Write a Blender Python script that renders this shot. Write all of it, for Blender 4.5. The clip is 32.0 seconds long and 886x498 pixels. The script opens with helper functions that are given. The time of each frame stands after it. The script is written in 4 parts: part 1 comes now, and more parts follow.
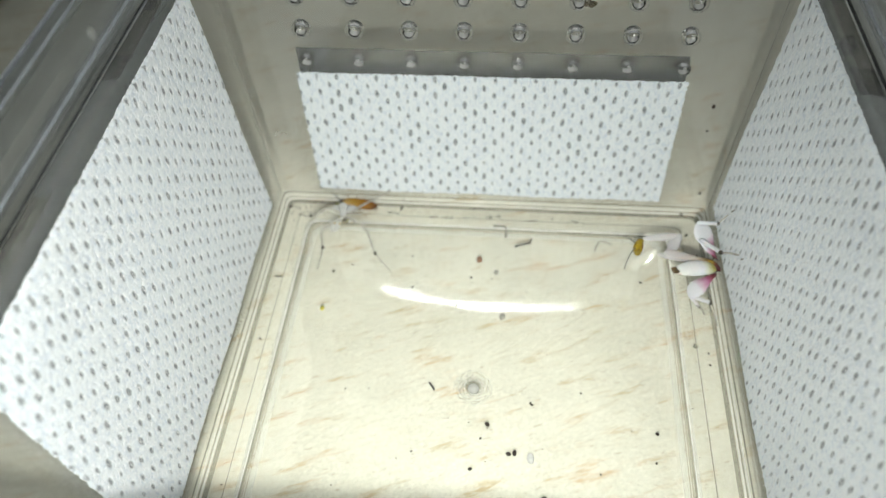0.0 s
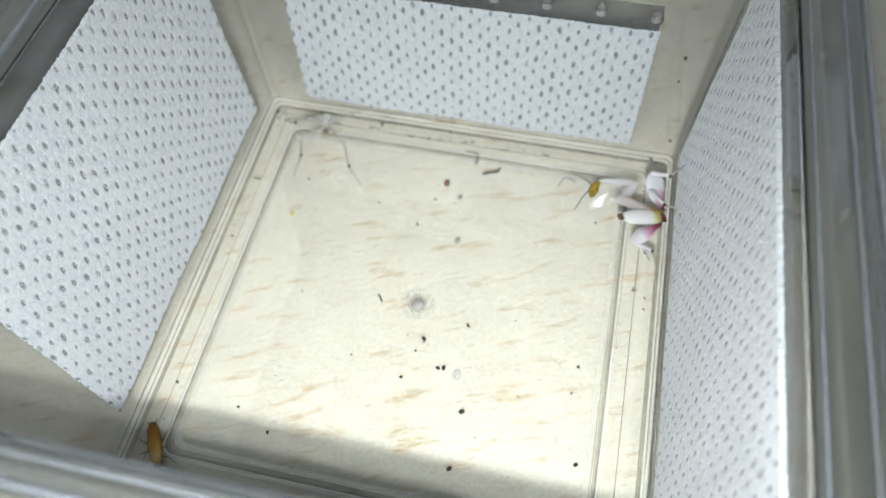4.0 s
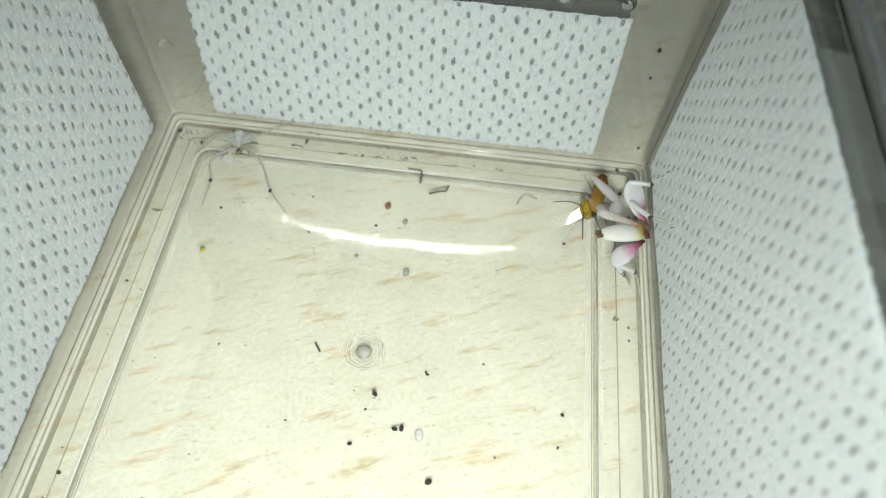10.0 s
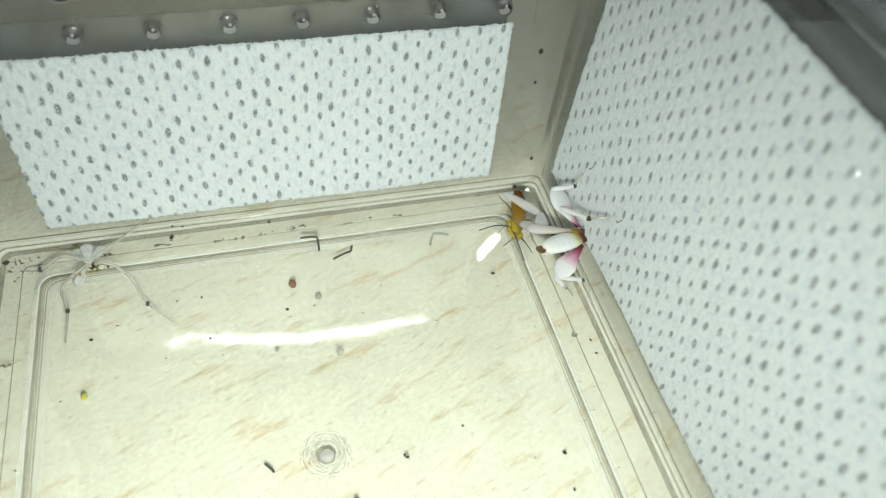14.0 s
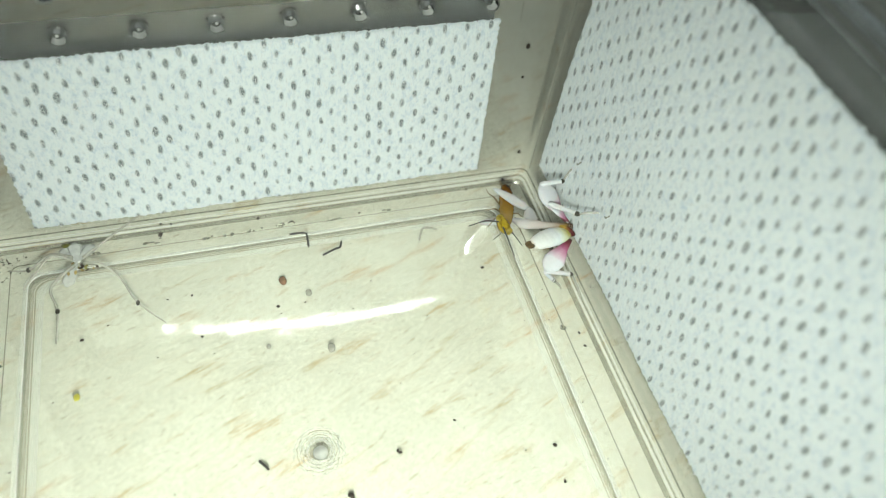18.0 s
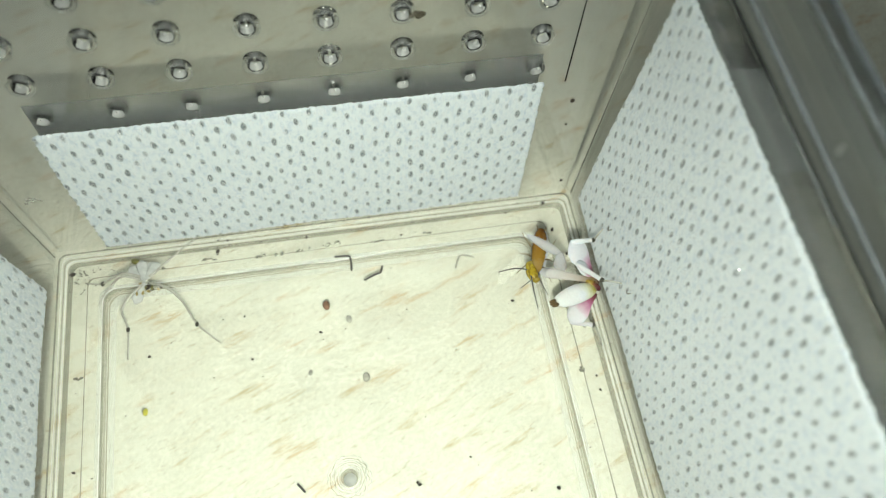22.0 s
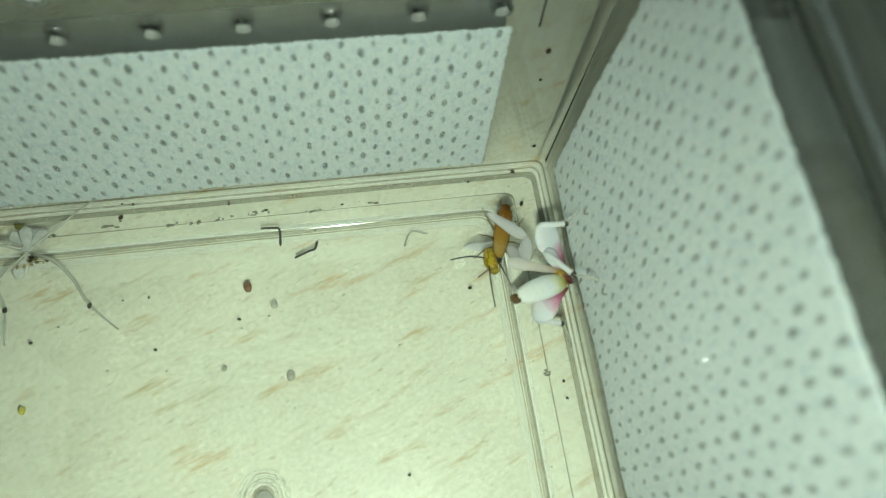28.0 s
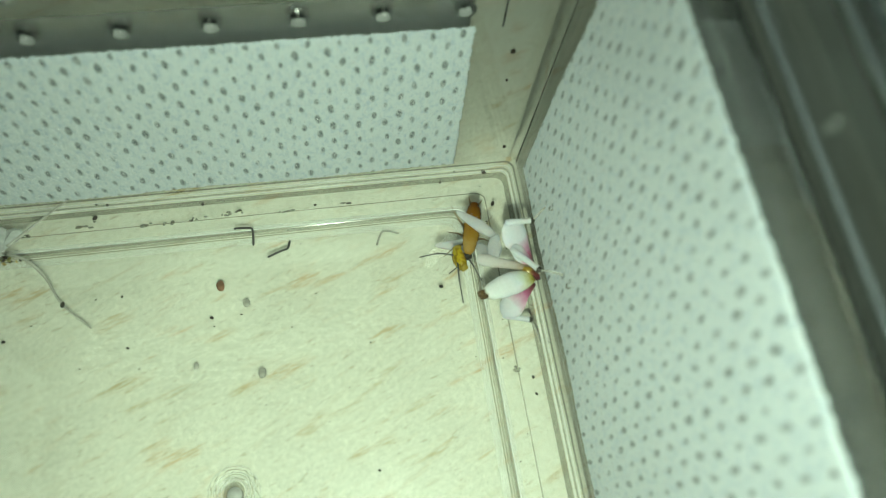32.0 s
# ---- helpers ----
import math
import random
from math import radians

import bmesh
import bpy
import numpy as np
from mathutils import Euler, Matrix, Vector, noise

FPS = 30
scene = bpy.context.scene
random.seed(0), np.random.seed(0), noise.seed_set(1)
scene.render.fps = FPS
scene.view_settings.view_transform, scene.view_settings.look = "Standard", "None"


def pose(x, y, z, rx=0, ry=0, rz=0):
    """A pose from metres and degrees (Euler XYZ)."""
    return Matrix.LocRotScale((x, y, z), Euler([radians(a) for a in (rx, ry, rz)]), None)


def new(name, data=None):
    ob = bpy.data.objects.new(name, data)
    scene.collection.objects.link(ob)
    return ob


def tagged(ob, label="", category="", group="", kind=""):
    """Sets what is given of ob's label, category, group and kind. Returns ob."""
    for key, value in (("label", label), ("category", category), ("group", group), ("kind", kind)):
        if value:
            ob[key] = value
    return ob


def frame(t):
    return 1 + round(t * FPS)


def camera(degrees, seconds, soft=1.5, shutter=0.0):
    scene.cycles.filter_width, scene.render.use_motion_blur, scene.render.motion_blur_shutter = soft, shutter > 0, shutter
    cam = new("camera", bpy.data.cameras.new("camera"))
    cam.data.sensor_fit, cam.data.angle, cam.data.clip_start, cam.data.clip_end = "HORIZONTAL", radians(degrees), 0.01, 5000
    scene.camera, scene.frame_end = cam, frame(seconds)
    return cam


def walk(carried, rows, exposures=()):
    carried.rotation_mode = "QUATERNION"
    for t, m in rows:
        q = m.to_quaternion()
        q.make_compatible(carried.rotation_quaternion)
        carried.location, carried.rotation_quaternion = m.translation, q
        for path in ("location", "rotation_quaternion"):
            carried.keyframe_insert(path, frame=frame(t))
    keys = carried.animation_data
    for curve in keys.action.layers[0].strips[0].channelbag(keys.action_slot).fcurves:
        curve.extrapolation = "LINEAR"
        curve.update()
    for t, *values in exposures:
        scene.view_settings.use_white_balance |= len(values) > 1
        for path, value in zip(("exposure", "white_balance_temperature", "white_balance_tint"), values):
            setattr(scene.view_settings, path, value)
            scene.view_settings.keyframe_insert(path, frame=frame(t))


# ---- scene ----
cam = camera(61.14, 32.0, soft=1.0)
# seconds, eye, turn about x, y, z in degrees
ROWS = [
    (0.0, 0.00536, -0.06949, 0.12928, 38.810, 2.172, 5.138),
    (0.5, 0.00695, -0.06955, 0.13118, 39.139, 2.124, 5.106),
    (1.0, 0.00839, -0.07168, 0.13080, 40.116, 2.252, 5.281),
    (1.5, 0.01100, -0.07327, 0.13015, 39.732, 2.536, 6.201),
    (2.0, 0.02153, -0.07722, 0.13583, 39.693, 2.241, 7.674),
    (2.5, 0.01748, -0.06748, 0.14437, 33.349, 1.720, 8.163),
    (3.0, 0.01761, -0.06285, 0.14515, 31.098, 1.119, 9.396),
    (3.5, 0.02491, -0.06643, 0.14255, 30.869, 1.888, 12.578),
    (5.5, 0.02105, -0.06640, 0.13301, 32.203, 0.835, 11.538),
    (6.0, 0.02556, -0.06962, 0.13397, 33.616, 1.558, 12.242),
    (6.5, 0.03222, -0.06739, 0.13097, 34.495, 1.926, 12.502),
    (7.0, 0.03131, -0.06927, 0.12927, 34.962, 1.458, 12.762),
    (7.5, 0.03196, -0.06671, 0.12837, 34.340, 1.608, 12.625),
    (8.0, 0.03139, -0.06526, 0.12720, 34.387, 1.301, 12.204),
    (8.5, 0.02955, -0.06550, 0.12693, 35.379, 0.659, 11.670),
    (9.0, 0.02873, -0.06554, 0.12631, 34.867, 0.629, 11.927),
    (9.5, 0.02112, -0.06096, 0.12149, 33.860, -1.454, 9.763),
    (10.0, 0.01476, -0.05538, 0.11672, 33.723, -2.451, 6.372),
    (10.5, 0.01156, -0.04947, 0.11380, 34.591, -2.887, 1.820),
    (11.0, 0.00847, -0.04485, 0.10836, 35.826, -3.485, -3.255),
    (11.5, 0.00833, -0.04230, 0.10418, 37.171, -4.324, -9.529),
    (12.0, 0.00413, -0.04436, 0.10178, 38.818, -4.121, -12.277),
    (12.5, 0.00121, -0.04540, 0.10107, 38.698, -4.301, -12.256),
    (13.0, -0.00112, -0.04570, 0.10100, 39.083, -4.751, -12.778),
    (13.5, -0.00285, -0.04633, 0.10196, 39.744, -5.236, -13.949),
    (14.0, -0.00450, -0.04690, 0.10218, 40.014, -5.161, -14.781),
    (14.5, -0.00489, -0.04574, 0.10292, 39.615, -5.391, -15.131),
    (16.5, -0.00589, -0.04532, 0.10418, 39.029, -5.625, -15.474),
    (17.0, -0.00614, -0.04564, 0.10416, 38.963, -5.544, -15.450),
    (17.5, -0.00588, -0.04564, 0.10456, 38.951, -5.687, -15.641),
    (18.0, -0.00521, -0.04546, 0.10408, 38.779, -5.708, -16.014),
    (18.5, -0.00529, -0.04501, 0.10433, 38.663, -6.013, -16.314),
    (19.0, -0.00448, -0.04560, 0.10455, 38.764, -6.078, -16.693),
    (19.5, -0.00335, -0.04628, 0.10469, 39.022, -6.035, -17.361),
    (20.0, -0.00231, -0.04592, 0.10408, 38.979, -6.183, -17.836),
    (20.5, -0.00285, -0.04578, 0.10397, 38.762, -6.274, -17.977),
    (21.0, -0.00199, -0.04473, 0.10328, 38.136, -6.325, -17.643),
    (21.5, 0.00056, -0.04327, 0.11435, 34.026, -4.038, -14.374),
    (22.0, 0.00474, -0.02281, 0.12871, 26.570, -3.079, -9.879),
    (22.5, 0.00960, -0.00593, 0.11642, 22.823, -4.426, -8.312),
    (23.0, 0.01417, -0.00048, 0.10588, 21.199, -4.275, -7.227),
    (23.5, 0.01393, -0.00054, 0.10051, 20.575, -3.787, -6.207),
    (24.0, 0.01470, -0.00325, 0.10272, 21.089, -2.816, -5.879),
    (24.5, 0.01319, -0.00465, 0.10622, 21.235, -2.488, -5.722),
    (25.0, 0.01354, -0.00602, 0.10737, 21.699, -2.935, -6.012),
    (25.5, 0.01381, -0.00565, 0.10720, 21.572, -3.098, -6.399),
    (27.5, 0.01270, -0.00926, 0.11267, 21.881, -3.694, -7.380),
    (28.0, 0.01505, -0.00964, 0.11148, 22.113, -4.520, -8.327),
    (28.5, 0.01742, -0.00883, 0.11060, 22.188, -4.406, -8.415),
    (29.0, 0.02107, -0.00974, 0.11097, 22.498, -4.989, -9.104),
    (29.5, 0.02114, -0.01068, 0.11123, 22.541, -5.308, -9.258),
    (30.0, 0.01992, -0.01168, 0.11212, 22.865, -4.673, -8.699),
    (30.5, 0.01781, -0.01120, 0.11245, 23.148, -4.881, -8.631),
    (31.0, 0.01734, -0.01220, 0.11304, 23.082, -4.962, -8.500),
    (31.5, 0.01798, -0.01225, 0.11283, 22.740, -4.922, -8.618),
    (32.0, 0.01790, -0.01287, 0.11237, 23.178, -4.963, -8.811),
]
EXPOSURES = [(0.0, 0.10, 6450, 5), (1.0, -0.02, 6250, 7), (3.0, 0.14, 6150, 9), (5.5, 0.0, 6050, 10), (8.0, -0.10, 6100, 9), (9.0, -0.06, 6250, 7), (10.0, -0.28, 6450, -1), (13.0, -0.42, 6450, -4), (17.0, -0.36, 6450, -7), (21.0, -0.36, 6450, -5),
             (22.0, -0.32, 6550, -5), (23.0, -0.82, 6550, -6), (24.0, -1.17, 6650, -14), (28.0, -1.16, 6600, -27), (32.0, -1.09, 6600, -31)]
walk(cam, [(t, pose(*r)) for t, *r in ROWS], EXPOSURES)
cam.data.dof.use_dof = True  # a phone's small lens, focused on the box's far corner
cam.data.dof.focus_distance, cam.data.dof.aperture_fstop = 0.122, 19.0

# ---- light: a dim room, and the phone's torch that is held beside the lens ----
world = bpy.data.worlds.new("room_dusk")
scene.world = world
world.use_nodes = True
wt = world.node_tree
spread = wt.nodes.new("ShaderNodeValToRGB")  # room light graded to fill the shadows: dark at eye level, pale overhead
for e, (p, c) in zip(spread.color_ramp.elements, ((0.0, (0.075, 0.078, 0.078, 1)), (1.0, (0.56, 0.57, 0.57, 1)))):
    e.position, e.color = p, c
wc, wz = wt.nodes.new("ShaderNodeTexCoord"), wt.nodes.new("ShaderNodeSeparateXYZ")
wt.links.new(wc.outputs["Generated"], wz.inputs[0])
wt.links.new(wz.outputs[2], spread.inputs[0])
wt.links.new(spread.outputs[0], wt.nodes["Background"].inputs[0])
wt.nodes["Background"].inputs[1].default_value = 0.55


# ---- materials ----
def mat(name):
    m = bpy.data.materials.new(name)
    m.use_nodes = True
    nt = m.node_tree
    nt.nodes.clear()
    out = nt.nodes.new("ShaderNodeOutputMaterial")
    return m, nt, out


def node(nt, kind, **kw):
    n = nt.nodes.new(kind)
    for k, v in kw.items():
        n.inputs[k].default_value = v
    return n


def principled(nt, out, color=(0.8, 0.8, 0.8), rough=0.5, **kw):
    b = nt.nodes.new("ShaderNodeBsdfPrincipled")
    b.inputs["Base Color"].default_value = (*color, 1)
    b.inputs["Roughness"].default_value = rough
    for k, v in kw.items():
        b.inputs[k.replace("_", " ")].default_value = v
    nt.links.new(b.outputs[0], out.inputs[0])
    return b


def ramp(nt, source, stops):
    r = nt.nodes.new("ShaderNodeValToRGB")
    els = r.color_ramp.elements
    while len(els) < len(stops):
        els.new(0.5)
    for e, (p, c) in zip(els, stops):
        e.position, e.color = p, (*c, 1)
    nt.links.new(source, r.inputs[0])
    return r


def coords(nt, scale=(1, 1, 1), rot=(0, 0, 0), kind="Object"):
    tc = nt.nodes.new("ShaderNodeTexCoord")
    mp = nt.nodes.new("ShaderNodeMapping")
    mp.inputs["Scale"].default_value = scale
    mp.inputs["Rotation"].default_value = rot
    nt.links.new(tc.outputs[kind], mp.inputs[0])
    return mp.outputs[0]


def noise_tex(nt, vec, scale, detail=4.0, rough=0.55):
    n = node(nt, "ShaderNodeTexNoise", Scale=scale, Detail=detail, Roughness=rough)
    nt.links.new(vec, n.inputs["Vector"])
    return n.outputs["Fac"]


def math_node(nt, op, a, b=None, c=None):
    n = nt.nodes.new("ShaderNodeMath")
    n.operation = op
    for i, v in enumerate((a, b, c)):
        if v is None:
            continue
        if isinstance(v, (int, float)):
            n.inputs[i].default_value = v
        else:
            nt.links.new(v, n.inputs[i])
    return n.outputs[0]


def bump(nt, height, strength, distance, target):
    b = node(nt, "ShaderNodeBump", Strength=strength, Distance=distance)
    nt.links.new(height, b.inputs["Height"])
    nt.links.new(b.outputs[0], target.inputs["Normal"])


def mix_color(nt, fac, a, b, mode="MIX"):
    n = nt.nodes.new("ShaderNodeMix")
    n.data_type, n.blend_type = "RGBA", mode
    for sock, v in ((n.inputs[0], fac), (n.inputs[6], a), (n.inputs[7], b)):
        if isinstance(v, (int, float)):
            sock.default_value = v
        elif isinstance(v, tuple):
            sock.default_value = (*v, 1)
        else:
            nt.links.new(v, sock)
    return n.outputs[2]


def rim_plastic():
    """Clear plastic, roughened for a soft out-of-focus look, that takes part of the light that goes through it."""
    m, nt, out = mat("rough_rim_plastic")
    g = node(nt, "ShaderNodeBsdfGlass", IOR=1.49, Roughness=0.16)
    g.inputs["Color"].default_value = (0.97, 0.985, 1.0, 1)
    bump(nt, noise_tex(nt, coords(nt), 60, 2), 0.05, 0.0008, g)
    t = node(nt, "ShaderNodeBsdfTransparent")
    t.inputs[0].default_value = (0.92, 0.935, 0.945, 1)
    mix = node(nt, "ShaderNodeMixShader", Fac=0.32)
    nt.links.new(g.outputs[0], mix.inputs[1])
    nt.links.new(t.outputs[0], mix.inputs[2])
    nt.links.new(mix.outputs[0], out.inputs[0])
    return m


def clear_plastic(name="clear_plastic", rough=0.045, clear=0.99):
    m, nt, out = mat(name)
    g = node(nt, "ShaderNodeBsdfGlass", IOR=1.49, Roughness=rough)
    g.inputs["Color"].default_value = (clear, clear, clear * 0.995, 1)
    nz = noise_tex(nt, coords(nt), 60, 2)
    bump(nt, nz, 0.05, 0.0008, g)
    nt.links.new(g.outputs[0], out.inputs[0])
    return m


def film(name, tint, body, body_share, gloss, rough):
    """A thin tape: tinted see-through, a little milky, glossy."""
    m, nt, out = mat(name)
    t = node(nt, "ShaderNodeBsdfTransparent")
    t.inputs[0].default_value = (*tint, 1)
    d = node(nt, "ShaderNodeBsdfDiffuse")
    d.inputs[0].default_value = (*body, 1)
    g = node(nt, "ShaderNodeBsdfGlossy", Roughness=rough)
    a = node(nt, "ShaderNodeMixShader", Fac=body_share)
    nt.links.new(t.outputs[0], a.inputs[1])
    nt.links.new(d.outputs[0], a.inputs[2])
    b = node(nt, "ShaderNodeMixShader", Fac=gloss)
    nt.links.new(a.outputs[0], b.inputs[1])
    nt.links.new(g.outputs[0], b.inputs[2])
    nt.links.new(b.outputs[0], out.inputs[0])
    return m


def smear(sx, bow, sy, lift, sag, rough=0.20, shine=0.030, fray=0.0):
    """Clear sheet that paints the torch's reflection: gloss on shading normals tilted to fit the view. Their slope
    along x is sx + bow x, along y sy + lift y + sag x x; fray breaks its ends up.
    """
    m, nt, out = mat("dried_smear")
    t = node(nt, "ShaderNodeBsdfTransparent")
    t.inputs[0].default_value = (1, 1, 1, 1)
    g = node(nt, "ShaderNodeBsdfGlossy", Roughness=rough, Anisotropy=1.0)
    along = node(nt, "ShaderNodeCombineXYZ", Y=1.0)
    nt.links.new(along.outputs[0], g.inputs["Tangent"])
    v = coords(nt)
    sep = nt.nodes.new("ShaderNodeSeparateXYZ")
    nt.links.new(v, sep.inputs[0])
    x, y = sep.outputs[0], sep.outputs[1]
    breakup = noise_tex(nt, coords(nt, (0.5, 1.4, 1), (0, 0, radians(-28))), 700, 4, 0.65)
    glint_mask = math_node(nt, "MULTIPLY_ADD", math_node(nt, "MULTIPLY", x, x), -fray, breakup)
    fine = ramp(nt, glint_mask, [(0.42, (0, 0, 0)), (0.49, (shine, shine, shine))])
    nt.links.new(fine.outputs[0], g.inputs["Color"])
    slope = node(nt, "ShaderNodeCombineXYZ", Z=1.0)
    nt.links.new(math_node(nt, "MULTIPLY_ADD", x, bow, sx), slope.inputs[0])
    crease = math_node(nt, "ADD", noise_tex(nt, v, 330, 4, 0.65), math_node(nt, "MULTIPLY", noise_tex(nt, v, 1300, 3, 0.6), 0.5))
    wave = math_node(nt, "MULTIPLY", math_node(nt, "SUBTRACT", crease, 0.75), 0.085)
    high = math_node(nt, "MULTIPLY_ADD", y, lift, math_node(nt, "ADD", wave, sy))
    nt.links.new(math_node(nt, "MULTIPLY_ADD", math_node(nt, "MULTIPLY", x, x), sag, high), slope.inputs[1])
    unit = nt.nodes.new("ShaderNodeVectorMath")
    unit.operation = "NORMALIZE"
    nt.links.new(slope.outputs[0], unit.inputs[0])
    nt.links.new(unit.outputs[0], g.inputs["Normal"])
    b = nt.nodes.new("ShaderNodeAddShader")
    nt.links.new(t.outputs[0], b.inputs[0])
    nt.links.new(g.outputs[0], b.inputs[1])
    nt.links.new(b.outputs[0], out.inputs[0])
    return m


def laminate():
    """Pale wood-print laminate with short ochre grain dashes, each made of fine strokes."""
    m, nt, out = mat("laminate")
    b = principled(nt, out, (0.6, 0.55, 0.4), 0.3)
    v = coords(nt, (1, 1, 1), (0, 0, radians(-22)))

    def drawn(along, across):
        st = nt.nodes.new("ShaderNodeMapping")
        st.inputs["Scale"].default_value = (along, across, 1)
        nt.links.new(v, st.inputs[0])
        return st.outputs[0]

    dash = ramp(nt, noise_tex(nt, drawn(0.30, 1.25), 330, 2.5, 0.5), [(0.57, (0, 0, 0)), (0.69, (1, 1, 1))]).outputs[0]
    stroke = ramp(nt, noise_tex(nt, drawn(0.45, 2.4), 900, 3, 0.6), [(0.36, (0.2, 0.2, 0.2)), (0.60, (1, 1, 1))]).outputs[0]
    faint = ramp(nt, noise_tex(nt, drawn(0.35, 1.6), 520, 3, 0.6), [(0.52, (0, 0, 0)), (0.72, (0.35, 0.35, 0.35))]).outputs[0]
    fac = math_node(nt, "MULTIPLY", math_node(nt, "MAXIMUM", dash, faint), stroke)
    pores = noise_tex(nt, drawn(0.5, 1.6), 1000, 2, 0.5)
    hue = noise_tex(nt, v, 45, 2)
    cloud = ramp(nt, noise_tex(nt, v, 95, 5, 0.65), [(0.3, (0.48, 0.475, 0.39)), (0.7, (0.61, 0.60, 0.50))])
    fine = noise_tex(nt, v, 1300, 4, 0.7)
    base = mix_color(nt, 0.4, cloud.outputs[0], ramp(nt, fine, [(0.3, (0.35, 0.345, 0.275)), (0.7, (0.74, 0.735, 0.635))]).outputs[0])
    streak = ramp(nt, hue, [(0.4, (0.36, 0.28, 0.14)), (0.6, (0.44, 0.31, 0.17))]).outputs[0]
    col = mix_color(nt, math_node(nt, "MULTIPLY", fac, 0.85), base, streak)
    col = mix_color(nt, math_node(nt, "MULTIPLY", ramp(nt, pores, [(0.63, (0, 0, 0)), (0.72, (1, 1, 1))]).outputs[0], 0.5), col, (0.30, 0.24, 0.15))
    nt.links.new(col, b.inputs["Base Color"])
    bump(nt, fine, 0.05, 0.0003, b)
    return m


def fleece():
    """White spun-bonded fabric with a fibrous face; the pressed spots are thinner and greyer."""
    m, nt, out = mat("fleece")
    b = principled(nt, out, (0.8, 0.82, 0.84), 0.38)
    v = coords(nt)
    at = nt.nodes.new("ShaderNodeAttribute")
    at.attribute_name = "spot"
    fib = noise_tex(nt, coords(nt, (1.0, 1.0, 0.6)), 1500, 6, 0.85)
    strand = noise_tex(nt, coords(nt, (1.0, 1.0, 0.35)), 1300, 3, 0.7)
    coarse = noise_tex(nt, v, 800, 3, 0.6)
    dot = math_node(nt, "ADD", at.outputs["Fac"], math_node(nt, "MULTIPLY", math_node(nt, "SUBTRACT", coarse, 0.5), 0.7))
    dot = ramp(nt, dot, [(0.22, (0, 0, 0)), (0.72, (1, 1, 1))]).outputs[0]
    laid = ramp(nt, noise_tex(nt, coords(nt, (1.6, 1.6, 0.7)), 3200, 3, 0.7), [(0.38, (0.5, 0.5, 0.5)), (0.54, (1, 1, 1))]).outputs[0]
    dot = math_node(nt, "MULTIPLY", dot, laid)  # loose fibres lie across the spots
    white = ramp(nt, fib, [(0.36, (0.70, 0.775, 0.86)), (0.52, (0.94, 0.985, 1.0))]).outputs[0]
    col = mix_color(nt, math_node(nt, "MULTIPLY", dot, 0.92), white, (0.15, 0.175, 0.185))
    nt.links.new(col, b.inputs["Base Color"])
    b.inputs["Sheen Weight"].default_value = 0.5
    b.inputs["Sheen Roughness"].default_value = 0.45
    h = math_node(nt, "ADD", math_node(nt, "MULTIPLY", dot, -0.3), math_node(nt, "ADD", math_node(nt, "ADD", fib, coarse), strand))
    bump(nt, h, 0.42, 0.0002, b)
    tr = nt.nodes.new("ShaderNodeBsdfTranslucent")
    nt.links.new(col, tr.inputs[0])
    both = node(nt, "ShaderNodeMixShader", Fac=0.24)
    nt.links.new(b.outputs[0], both.inputs[1])
    nt.links.new(tr.outputs[0], both.inputs[2])
    nt.links.new(both.outputs[0], out.inputs[0])
    return m


def glow(color, strength):
    m, nt, out = mat("torch_glow")
    e = node(nt, "ShaderNodeEmission", Strength=strength)
    e.inputs[0].default_value = (*color, 1)
    nt.links.new(e.outputs[0], out.inputs[0])
    return m


def plain(name, color, rough=0.5, vary=0.15, scale=900, sub=0.0, alpha=1.0, bumpy=0.2, **kw):
    m, nt, out = mat(name)
    b = principled(nt, out, color, rough, **kw)
    n = noise_tex(nt, coords(nt), scale, 4)
    lo = tuple(c * (1 - vary) for c in color)
    hi = tuple(min(1, c * (1 + vary)) for c in color)
    nt.links.new(ramp(nt, n, [(0.3, lo), (0.7, hi)]).outputs[0], b.inputs["Base Color"])
    bump(nt, n, bumpy, 0.0001, b)
    b.inputs["Alpha"].default_value = alpha
    if sub:
        b.inputs["Subsurface Weight"].default_value = sub
        b.inputs["Subsurface Radius"].default_value = (0.002, 0.0015, 0.001)
        b.inputs["Subsurface Scale"].default_value = 0.5
    return m


M_CLEAR, M_TABLE, M_FLEECE = clear_plastic(), laminate(), fleece()
M_RIM = rim_plastic()
# the rim's highlights, put into a pale film colour
M_RIM_HIGHLIGHT = film("rim_highlight_film", (0.70, 0.73, 0.75), (0.62, 0.66, 0.70), 0.26, 0.16, 0.16)
# tints that stand for refraction shade and focused light on clear plastic
M_SOFT_LIGHT = film("soft_light_film", (1.0, 1.0, 0.99), (0.95, 0.95, 0.92), 0.14, 0.03, 0.25)
M_TAPE = film("grey_tape", (0.32, 0.325, 0.315), (0.165, 0.17, 0.165), 0.4, 0.04, 0.12)
M_RIDGE_SHADE = film("ridge_shade_film", (0.79, 0.78, 0.74), (0.5, 0.5, 0.48), 0.10, 0.06, 0.15)
M_BAND_SHADE = film("band_shade_film", (0.88, 0.875, 0.84), (0.6, 0.6, 0.58), 0.10, 0.06, 0.15)
M_LINE_SHADE = film("line_shade_film", (0.86, 0.85, 0.81), (0.4, 0.4, 0.38), 0.10, 0.06, 0.15)
M_CAUSTIC = film("caustic_film", (0.97, 0.97, 0.95), (0.95, 0.95, 0.92), 0.75, 0.08, 0.2)
M_WELL = film("well_plastic", (0.97, 0.97, 0.95), (0.97, 0.97, 0.93), 0.24, 0.06, 0.2)
